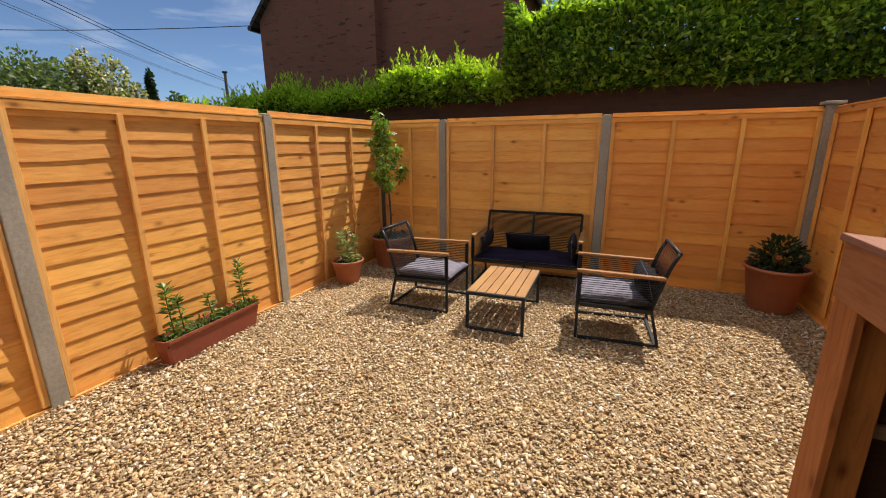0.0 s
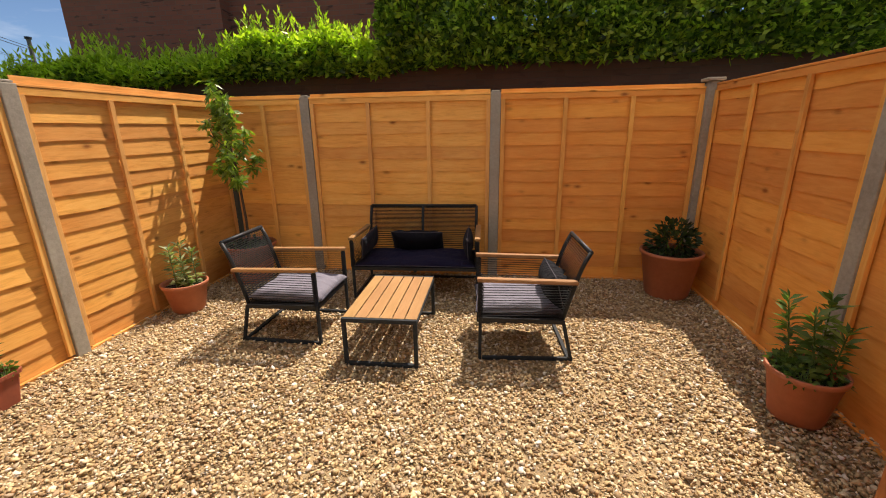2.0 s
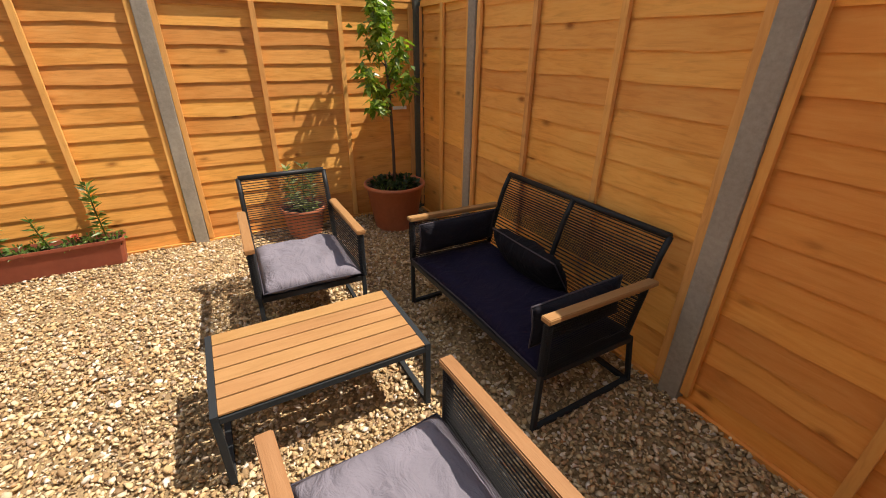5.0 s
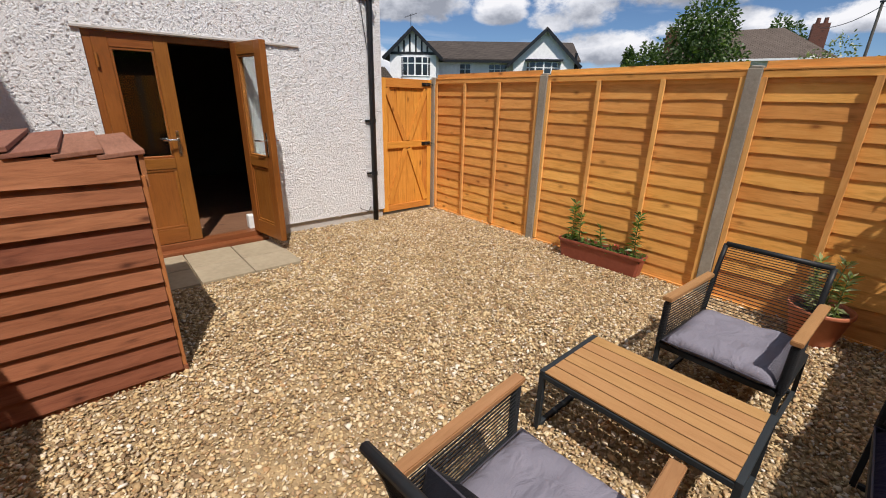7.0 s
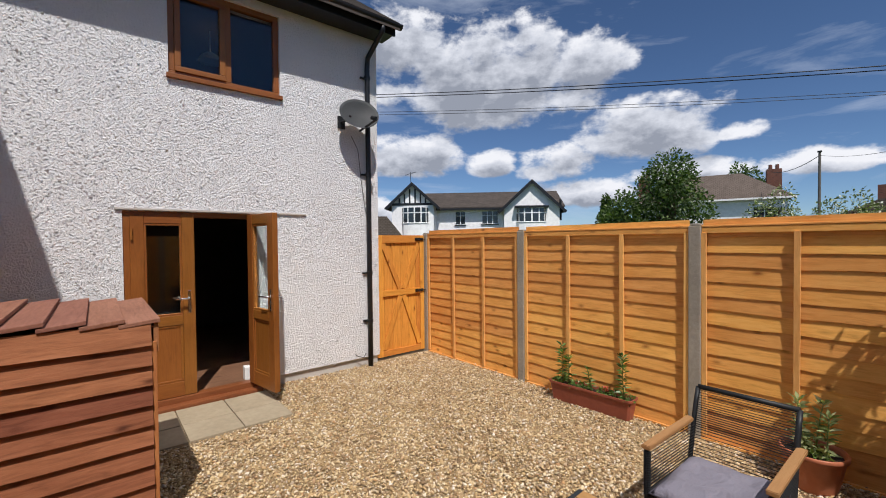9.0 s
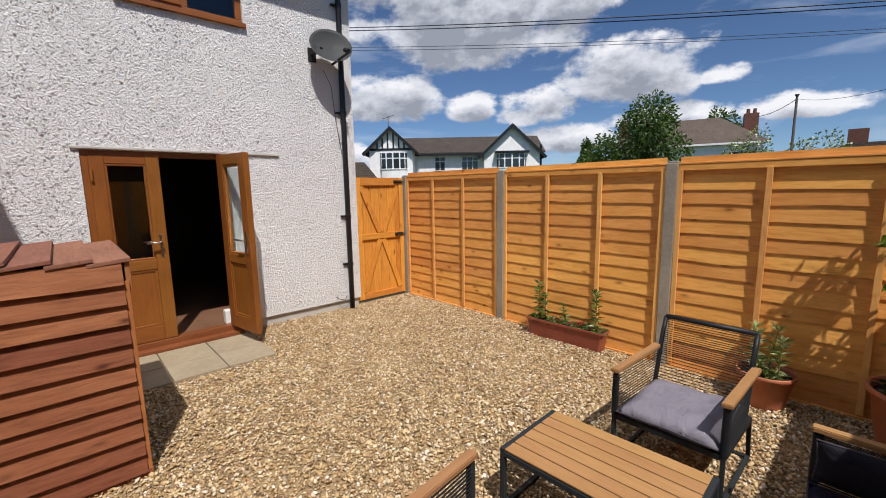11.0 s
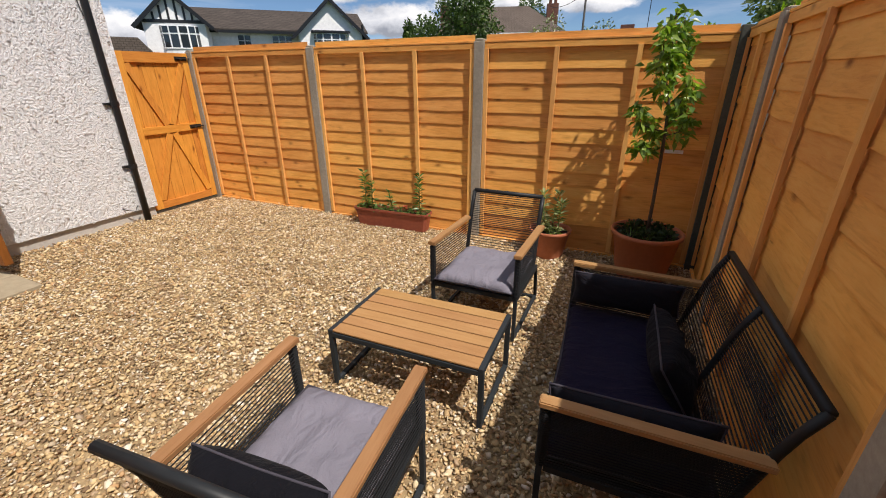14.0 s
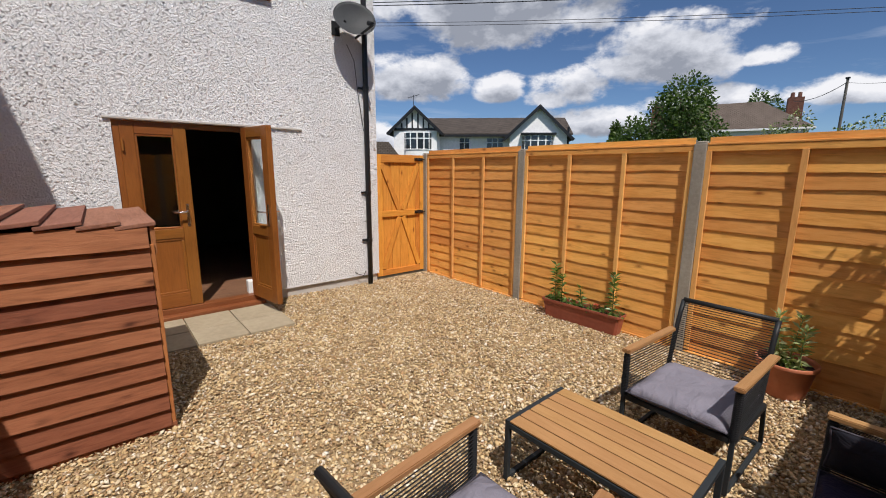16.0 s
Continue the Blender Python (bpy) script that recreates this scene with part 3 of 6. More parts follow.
def plank_mesh(length, seed, mat, high=0.15):
    """One overlapping fence board with a waney lower edge."""
    r = random.Random(seed)
    bm = bmesh.new()
    n = 22
    off, amp = r.random() * 90, r.choice((0.004, 0.007, 0.013))
    thick = 0.0055
    rows = []
    for i in range(n + 1):
        x = length * (i / n - 0.5)
        low = amp * noise.noise(Vector((x * 2.6 + off, 0, 0))) + amp * 0.5 * noise.noise(Vector((x * 8 + off, 4, 0)))
        bow = 0.0018 * noise.noise(Vector((x * 1.6 + off, 9, 0)))
        rows.append([bm.verts.new(p) for p in ((x, bow - thick, low), (x, bow, low + 0.001), (x, bow * 0.3 + 0.0092, high), (x, bow * 0.3 + 0.0092 - thick * 0.65, high))])
    for a, b in zip(rows, rows[1:]):
        for k in range(4):
            bm.faces.new((a[k], b[k], b[(k + 1) % 4], a[(k + 1) % 4]))
    bm.faces.new(rows[0])
    bm.faces.new(rows[-1][::-1])
    return mesh_of("plank", bm, mat)


PLANKS = {}
SIDES_PALE = mesh_of("batten", box(-0.019, 0.019, -0.010, 0.013, -0.87, 0.845, 0.002), FENCE_Z_PALE)
SIDES = mesh_of("batten", box(-0.019, 0.019, -0.010, 0.013, -0.87, 0.845, 0.002), FENCE_Z)


def fence_panel(fence, m, length, count=2, seed=0, tone=None, top=FENCE_TOP):
    """An overlap panel, its face towards local -y, the post's face at y 0."""
    tone = tone or FENCE
    p = part("panel", box(0.002, length - 0.002, 0.021, 0.043, top - 0.05, top - 0.002, 0.002), tone, fence)
    p.matrix_basis = m
    part("capping", box(0.0, length, 0.018, 0.078, top, top + 0.016, 0.003), tone, p)
    part("bottom_rail", box(0.002, length - 0.002, 0.013, 0.036, -0.03, 0.012, 0.002), tone, p)
    key = (round(length, 2), tone.name)
    if key not in PLANKS:
        PLANKS[key] = [plank_mesh(length - 0.01, 31 * k + int(length * 100), tone) for k in range(9)]
    r = random.Random(seed)
    z = 0.0
    while z < top - 0.07:
        ob = part("plank", r.choice(PLANKS[key]), FENCE, p)
        ob.matrix_basis = pose(length / 2, 0.048, z + r.uniform(-0.006, 0.006), 0, r.uniform(-0.15, 0.15), 0)
        z += 0.1215
    at = [length * (k + 1) / (count + 1) for k in range(count)]
    for x in [0.022, *at, length - 0.022]:
        ob = part("batten", SIDES if tone == FENCE else SIDES_PALE, FENCE_Z, p)
        ob.matrix_basis = pose(x, 0.022, top - 0.89, 0, r.uniform(-0.25, 0.25), 0)
    return p


def post_mesh(top=1.83):
    bm = box(-0.047, 0.047, 0.0, 0.1, -0.1, top - 0.02, 0.006)
    box(-0.042, 0.042, 0.006, 0.094, top - 0.022, top, 0.016, bm)
    return mesh_of("fence_post", bm, CONCRETE)


POSTS = {top: post_mesh(top) for top in (1.822, 1.84, 1.862)}


def fence_post(fence, m, top):
    ob = part("post", POSTS[top], CONCRETE, fence, "grey concrete slotted post")
    ob.matrix_basis = m
    return ob


LEFT_X, BACK_Y, RIGHT_X = -3.0, 4.83, 1.69
LEFT_POSTS = (-0.88, 1.0, 2.885)
BACK_POSTS = (-2.108, -0.185)
RIGHT_POSTS = (2.98, 1.10)


def build_fences():
    left = thing("fence", pose(0, 0, 0), "sunlit orange overlap fence with waney boards and concrete posts", "fence", "yard fences")
    back = thing("fence", pose(0, 0, 0), "shaded orange overlap fence behind the sofa", "fence", "yard fences")
    side = thing("fence", pose(0, 0, 0), "shaded orange overlap fence beside the log store", "fence", "yard fences")
    for y in LEFT_POSTS:
        fence_post(left, pose(LEFT_X, y, 0, 0, 0, 90), 1.822)
    for x in BACK_POSTS:
        fence_post(back, pose(x, BACK_Y, 0), 1.84)
    fence_post(back, pose(RIGHT_X + 0.01, BACK_Y - 0.03, 0), 1.862)
    part("corner_post", box(LEFT_X - 0.06, LEFT_X + 0.022, BACK_Y - 0.03, BACK_Y + 0.05, -0.1, 1.84, 0.006), DARK_POST, back, "dark green-grey corner post")
    for y in RIGHT_POSTS:
        fence_post(side, pose(RIGHT_X, y, 0, 0, 0, -90), 1.862)
    cap = part("post_cap", box(-0.075, 0.075, -0.075, 0.075, 0.0, 0.028, 0.01), CONCRETE, back, "flat concrete post cap")
    cap.matrix_basis = pose(RIGHT_X + 0.01, BACK_Y + 0.02, 1.862)
    for i, (a, b) in enumerate(((-0.88, 1.0), (1.0, 2.885), (2.885, 4.85))):
        fence_panel(left, pose(LEFT_X, a + 0.047, 0, 0, 0, 90), b - a - 0.094, 2, 10 + i, FENCE_PALE, 1.787)
    xs = (LEFT_X - 0.05, *BACK_POSTS, RIGHT_X + 0.01)
    for i, (a, b) in enumerate(zip(xs, xs[1:])):
        fence_panel(back, pose(a + 0.047, BACK_Y, 0), b - a - 0.094, 1 if b - a < 1.2 else 2, 20 + i, FENCE if i == 2 else FENCE_MID, 1.805)
    ys = (BACK_Y + 0.012, *RIGHT_POSTS, -0.80)
    for i, (a, b) in enumerate(zip(ys, ys[1:])):
        fence_panel(side, pose(RIGHT_X, a - 0.047, 0, 0, 0, -90), a - b - 0.094, 2, 30 + i, FENCE, 1.828)


def build_gate():
    g = thing("garden_gate", pose(-2.993, -0.88, 0, 0, 0, 180) @ pose(-0.845, 0, 0), "orange timber garden gate with diagonal braces, shut", "gate")
    W, T, B = 0.842, 1.785, 0.03
    for k in range(6):
        x0 = k * W / 6
        part("board", box(x0 + 0.002, x0 + W / 6 - 0.002, 0.034, 0.05, B, T, 0.002), GATE_Z, g)
    part("stile", box(0.0, 0.10, 0.008, 0.034, B, T, 0.003), GATE_Z, g)
    part("stile", box(W - 0.07, W, 0.008, 0.034, B, T, 0.003), GATE_Z, g)
    for z0, z1 in ((T - 0.11, T), (0.90, 0.985), (B, B + 0.085)):
        part("rail", box(0.10, W - 0.07, 0.008, 0.034, z0, z1, 0.003), GATE_X, g)
    mid = (W + 0.03) / 2
    for p, q in (((0.11, T - 0.12), (mid - 0.03, 0.99)), ((W - 0.09, T - 0.12), (mid + 0.03, 0.99)), ((0.12, B + 0.1), (mid - 0.03, 0.89)), ((W - 0.09, B + 0.1), (mid + 0.03, 0.89))):
        part("brace", bar((p[0], 0.021, p[1]), (q[0], 0.021, q[1]), 0.022, 0.075, None, 0.002, up=(-(q[1] - p[1]), 0, q[0] - p[0])), GATE_Z, g)
    for z in (T - 0.06, 0.945):
        bolt = part("bolt", box(W - 0.17, W - 0.02, 0.0, 0.008, z - 0.022, z + 0.022, 0.002), BLACK, g, "black steel sliding bolt")
        part("bolt_bar", tube([(W - 0.16, -0.008, z), (W + 0.03, -0.008, z)], 0.007, 8), BLACK, bolt)
        part("bolt_knob", tube([(W - 0.11, -0.008, z), (W - 0.11, -0.035, z - 0.02)], 0.006, 8), BLACK, bolt)


def build_fence_cables():
    for dx, dz, mat, label in ((0.06, 0.0, CABLE, "black cable laid along the fence posts"), (0.075, 0.012, WHITE_TAG, "thin white cable laid along the fence posts")):
        x = RIGHT_X + dx
        pts = [(x, RIGHT_POSTS[0], 1.868 + dz), (x, 2.3, 1.859 + dz), (x, 1.7, 1.861 + dz), (x, RIGHT_POSTS[1], 1.868 + dz)]
        whole("fence_cable", tube(pts, 0.0055, 6), mat, label, "cable")


build_fences()
build_fence_cables()
build_gate()

# ---- the white house ----
WALL_Y = -0.80
HX0, HX1 = -2.13, 4.2
DOOR = (-0.50, 0.695, 0.04, 2.02)
WIN = (-0.815, 0.295, 3.41, 4.36)
EAVE = 4.46


def build_house():
    w = thing("wall_north", pose(0, 0, 0), "white roughcast house wall with a grey plinth", "wall", kind="structure")
    y0, y1 = WALL_Y - 0.28, WALL_Y
    dx0, dx1, dz0, dz1 = DOOR
    wx0, wx1, wz0, wz1 = WIN
    bm = bmesh.new()
    for b in ((HX0, dx0, 0.115, dz1), (dx1, HX1, -0.1, dz1), (HX0, HX1, dz1, wz0), (HX0, wx0, wz0, EAVE + 0.3), (wx1, HX1, wz0, EAVE + 0.3), (wx0, wx1, wz1, EAVE + 0.3)):
        box(b[0], b[1], y0, y1, b[2], b[3], 0, bm)
    bmesh.ops.remove_doubles(bm, verts=bm.verts, dist=0.0005)
    part("render", bm, STUCCO, w)
    # thrown dabs of the roughcast
    g = np.random.default_rng(21)
    n = 52000
    x, z = g.uniform(HX0 + 0.01, 1.68, n), g.uniform(0.12, EAVE - 0.005, n)
    keep = ~((x > dx0 - 0.02) & (x < dx1 + 0.02) & (z < dz1 + 0.02)) & ~((x > wx0 - 0.02) & (x < wx1 + 0.02) & (z > wz0 - 0.02) & (z < wz1 + 0.02))
    x, z = x[keep], z[keep]
    n = len(x)
    r = g.lognormal(math.log(0.0102), 0.36, n).clip(0.005, 0.022)
    high = r * g.uniform(0.26, 0.58, n)
    a = np.arange(6) / 6 * 6.2832 + g.uniform(0, 1.0, (n, 1))
    rr = r[:, None] * g.uniform(0.6, 1.3, (n, 6))
    ring = np.stack([x[:, None] + rr * np.cos(a), np.full((n, 6), y1 - 0.0008), z[:, None] + rr * np.sin(a) * 0.9], 2)
    tip = np.stack([x + g.normal(0, 0.3, n) * r, y1 + high, z + g.normal(-0.15, 0.3, n) * r], 1)[:, None, :]
    fan = np.array([((k + 1) % 6, k, 6) for k in range(6)])
    dabs = part("roughcast", arrays_mesh("roughcast", np.concatenate([ring, tip], 1).reshape(-1, 3), (np.arange(n)[:, None, None] * 7 + fan[None]).reshape(-1, 3), STUCCO), STUCCO, w)
    tagged(dabs, "lumpy white roughcast dabs", "", kind="stuff")
    part("plinth", box(HX0 + 0.02, dx0, y0, y1 - 0.03, -0.1, 0.115), PLINTH, w, "pale cement plinth")
    part("lintel", box(dx0 - 0.60, dx1 + 0.06, WALL_Y, WALL_Y + 0.022, dz1 + 0.006, dz1 + 0.026, 0.003), PLINTH, w, "thin grey drip bead")
    for name, b in (("wall_west", (HX0, HX0 + 0.28, -8.0, y0, -0.1, EAVE + 0.3)), ("wall_east", (HX1 - 0.28, HX1, -8.0, y0, -0.1, EAVE + 0.3)), ("wall_south", (HX0, HX1, -8.28, -8.0, -0.1, EAVE + 0.3))):
        whole(name, box(*b), STUCCO, "white roughcast side wall of the house", "wall", kind="structure")
    # unseen wall, added to cast the slanting shadow on the house wall
    whole("wall_extension", box(2.03, 4.6, WALL_Y, 1.3, -0.1, 5.0), STUCCO, "unseen white roughcast wall that shadows the house front", "wall", kind="structure")
    # rooms behind the openings; the dark wall and ceiling colour holds their dimness
    whole("floor_room", box(HX0 + 0.28, HX1 - 0.28, -5.0, WALL_Y - 0.06, 0.03, 0.075), FLOORBOARD, "worn brown floor boards inside the door", "floor", kind="structure")
    whole("wall_room", box(HX0 + 0.28, HX1 - 0.28, -5.1, -5.0, 0.0, EAVE), ROOM_DIM, "back wall of the room, coloured dark for dimness", "wall", kind="structure")
    whole("wall_room_west", box(HX0 + 0.281, HX0 + 0.36, -5.0, y0, 0.0, EAVE), ROOM_DIM, "side wall of the room, coloured dark for dimness", "wall", kind="structure")
    whole("wall_room_east", box(1.6, 1.7, -5.0, y0, 0.0, EAVE), ROOM_DIM, "side wall of the room, coloured dark for dimness", "wall", kind="structure")
    whole("ceiling", box(HX0 + 0.28, HX1 - 0.28, -5.0, y0, 2.3, 2.5), ROOM_DIM, "dim ceiling of the room", "ceiling", kind="structure")
    whole("ceiling_upper", box(HX0 + 0.28, HX1 - 0.28, -5.0, y0, EAVE, EAVE + 0.05), ROOM_DIM, "dim ceiling of the upper room", "ceiling", kind="structure")
    bundle = thing("socket_box", pose(-0.455, -1.05, 0.075), "white plastic box on the floor inside the door", "box")
    part("body", box(-0.035, 0.035, -0.05, 0.05, 0.0, 0.16, 0.012), WHITE_TAG, bundle)
    # roof with eaves, soffit and gutter
    roof = thing("roof", pose(0, 0, 0), "brown tiled roof with black eaves", "roof", kind="structure")
    part("slope", prism([(0, 0), (4.4, 3.1), (4.4, 3.0), (0.0, -0.06)], HX0 - 0.12, HX1 + 0.1), ROOF, roof).matrix_basis = Matrix(((0, 1, 0, 0), (-1, 0, 0, WALL_Y + 0.42), (0, 0, 1, EAVE + 0.12), (0, 0, 0, 1)))
    part("slope", prism([(0, 0), (-4.4, -3.1), (-4.4, -3.2), (0.0, -0.1)], HX0 - 0.12, HX1 + 0.1), ROOF, roof).matrix_basis = Matrix(((0, 1, 0, 0), (-1, 0, 0, WALL_Y - 3.98), (0, 0, 1, EAVE + 3.22), (0, 0, 0, 1)))
    part("soffit", box(HX0 - 0.1, HX1 + 0.08, WALL_Y + 0.001, WALL_Y + 0.30, EAVE, EAVE + 0.02), BLACK, roof, "black soffit board")
    part("fascia", box(HX0 - 0.11, HX1 + 0.08, WALL_Y + 0.30, WALL_Y + 0.325, EAVE - 0.02, EAVE + 0.15, 0.003), BLACK, roof, "black fascia board")
    prof = [(0.056 * math.cos(a), 0.056 * math.sin(a)) for a in np.linspace(math.pi, 2 * math.pi, 11)]
    prof += [(0.05 * math.cos(a), 0.05 * math.sin(a)) for a in np.linspace(2 * math.pi, math.pi, 11)]
    gut = part("gutter", prism([(WALL_Y + 0.385 + u, EAVE + 0.10 + v) for u, v in prof], 0, HX1 - HX0 + 0.3), BLACK, roof, "black half round gutter")
    gut.matrix_basis = Matrix(((0, 1, 0, HX0 - 0.16), (1, 0, 0, 0), (0, 0, 1, 0), (0, 0, 0, 1)))
    for sx in (HX0, HX1 - 0.28):
        part("gable", prism([(-8.1, 0), (WALL_Y, 0), (WALL_Y - 4.0, 2.75)], 0, 0.28), STUCCO, roof).matrix_basis = Matrix(((0, 1, 0, sx), (1, 0, 0, 0), (0, 0, 1, EAVE + 0.3), (0, 0, 0, 1)))
    # downpipe
    dp = thing("downpipe", pose(-1.955, WALL_Y, 0), "black round downpipe running down the house corner", "downpipe")
    part("pipe", tube([(0.0, 0.055, 0.0), (0.0, 0.055, 1.15), (-0.0, 0.055, 4.02), (-0.005, 0.07, 4.16), (-0.04, 0.30, 4.36), (-0.05, 0.385, 4.43), (-0.05, 0.385, 4.50)], 0.034, 14), BLACK, dp, smooth=True)
    for z in (0.62, 1.27, 2.6, 3.9):
        part("collar", tube([(0, 0.055, z - 0.022), (0, 0.055, z + 0.022)], 0.041, 14), BLACK, dp)
        part("clip", box(0.02, 0.085, 0.0, 0.03, z - 0.012, z + 0.012, 0.003), BLACK, dp)
    wire = thing("loose_cable", pose(-1.75, WALL_Y, 0.16), "short loose grey cable end sticking from the wall", "cable")
    part("cable", tube([(0, 0, 0.02), (-0.02, 0.03, 0.0), (-0.10, 0.05, -0.03), (-0.13, 0.06, 0.03)], 0.005, 6), CABLE, wire)


def door_leaf(parent_m, width, label, handle_side, hinge=""):
    """A glazed leaf, hinged at local x 0, its outer face towards local +y."""
    d = thing("patio_door", parent_m, label, "door", "pair of patio doors")
    H, s = 1.895, 0.112
    part("stile", box(0, s, -0.03, 0.03, 0, H, 0.006), OAK_Z, d)
    part("stile", box(width - s, width, -0.03, 0.03, 0, H, 0.006), OAK_Z, d)
    for z0, z1 in ((H - s, H), (0.74, 0.84), (0, 0.15)):
        part("rail", box(s, width - s, -0.029, 0.029, z0, z1, 0.006), OAK_X, d)
    part("panel", box(s, width - s, -0.014, 0.014, 0.15, 0.74, 0.002), OAK_Z, d)
    for x0, x1, z0, z1 in ((s, width - s, 0.15, 0.175), (s, width - s, 0.715, 0.74), (s, s + 0.025, 0.175, 0.715), (width - s - 0.025, width - s, 0.175, 0.715)):
        part("bead", box(x0, x1, -0.022, 0.022, z0, z1, 0.006), OAK_X, d)
    for x0, x1, z0, z1 in ((s, width - s, 0.84, 0.86), (s, width - s, H - s - 0.02, H - s), (s, s + 0.02, 0.86, H - s - 0.02), (width - s - 0.02, width - s, 0.86, H - s - 0.02)):
        part("bead", box(x0, x1, -0.024, 0.024, z0, z1, 0.005), OAK_X, d)
    for y in (-0.009, 0.009):
        pane = part("pane", box(s + 0.015, width - s - 0.015, y - 0.002, y + 0.002, 0.855, H - s - 0.015), GLASS, d)
        pane.visible_shadow = False
    hx = width - 0.055 if handle_side > 0 else 0.055
    for y in (0.03, -0.03):
        sg = 1 if y > 0 else -1
        pl = part("handle_plate", box(hx - 0.014, hx + 0.014, y, y + sg * 0.008, 0.86, 1.09, 0.003), CHROME, d, "chrome handle plate")
        part("handle", tube([(hx, y, 1.01), (hx, y + sg * 0.05, 1.01), (hx - handle_side * 0.03, y + sg * 0.055, 1.01), (hx - handle_side * 0.13, y + sg * 0.055, 1.01)], 0.009, 10), CHROME, pl, "chrome lever", smooth=True)
    for z in (0.2, 1.62):
        part("hinge", tube([(0.012, 0.042, z), (0.012, 0.042, z + 0.11)], 0.011, 10), STEEL if hinge else OAK_Z, d)
    return d


def build_doors():
    x0, x1, z0, z1 = DOOR
    y = WALL_Y - 0.05
    f = thing("door_1", pose(0, 0, 0), "oak-coloured frame of the patio doors", "door frame", kind="structure")
    part("jamb", box(x0, x0 + 0.055, y - 0.035, y + 0.035, z0 + 0.07, z1 - 0.055, 0.005), OAK_Z, f)
    part("jamb", box(x1 - 0.055, x1, y - 0.035, y + 0.035, z0 + 0.07, z1 - 0.055, 0.005), OAK_Z, f)
    part("head", box(x0, x1, y - 0.035, y + 0.035, z1 - 0.055, z1, 0.005), OAK_X, f)
    part("threshold", box(x0, x1, y - 0.05, y + 0.06, z0, z0 + 0.07, 0.006), SILL_X, f, "red-brown threshold")
    part("cill", box(x0 - 0.03, x1 + 0.03, WALL_Y - 0.02, WALL_Y + 0.11, z0 - 0.045, z0 + 0.012, 0.006), SILL_X, f, "red-brown sill board")
    W = (x1 - x0 - 0.11) / 2
    door_leaf(pose(x1 - 0.055, y + 0.008, z0 + 0.075) @ Matrix.Diagonal((-1, 1, 1, 1)), W, "oak-coloured glazed patio door leaf, shut", 1)
    door_leaf(pose(x0 + 0.052, y + 0.045, z0 + 0.075, 0, 0, 100), W + 0.03, "oak-coloured glazed patio door leaf standing open", 1, "steel")
    # upper window
    x0, x1, z0, z1 = WIN
    w = thing("window_1", pose(0, 0, 0), "oak-coloured upper window with two lights", "window", kind="structure")
    y = WALL_Y - 0.07
    fr = part("window_frame", box(x0, x1, y - 0.03, y + 0.035, z0, z0 + 0.06, 0.006), OAK_X, w)
    part("frame_head", box(x0, x1, y - 0.03, y + 0.035, z1 - 0.06, z1, 0.006), OAK_X, fr)
    for a, b in ((x0, x0 + 0.06), (x1 - 0.06, x1), (-0.300, -0.240)):
        part("frame_upright", box(a, b, y - 0.03, y + 0.035, z0 + 0.06, z1 - 0.06, 0.006), OAK_Z, fr)
    sash = part("sash", box(-0.240, 0.235, y + 0.0, y + 0.05, z0 + 0.06, z0 + 0.115, 0.006), OAK_X, w)
    part("sash_head", box(-0.240, 0.235, y, y + 0.05, z1 - 0.115, z1 - 0.06, 0.006), OAK_X, sash)
    for a, b in ((-0.240, -0.185), (0.180, 0.235)):
        part("sash_upright", box(a, b, y, y + 0.05, z0 + 0.115, z1 - 0.115, 0.006), OAK_Z, sash)
    for a, b in ((x0 + 0.06, -0.300), (-0.185, 0.180)):
        pane = part("pane", box(a, b, y - 0.004, y + 0.004, z0 + 0.06, z1 - 0.06), GLASS, w)
        pane.visible_shadow = False
    part("window_sill", box(x0 - 0.02, x1 + 0.02, y + 0.036, WALL_Y + 0.04, z0 - 0.035, z0 + 0.012, 0.005), OAK_X, w)
    lamp = thing("pendant_lamp", pose(-0.30, -1.9, 4.055), "cream shallow pendant lampshade in the upper room", "lamp")
    part("shade", lathe([(0.145, 0.0), (0.15, 0.0), (0.11, 0.07), (0.05, 0.115), (0.045, 0.115), (0.105, 0.066)], 28), WHITE_TAG, lamp, smooth=True)
    part("bulb", tube([(0, 0, 0.03), (0, 0, 0.06), (0, 0, 0.10)], [0.02, 0.03, 0.012], 10), BULB, lamp, "small lit warm bulb")
    part("flex", tube([(0, 0, 0.09), (0, 0, 0.404)], 0.006, 6), WHITE_TAG, lamp)


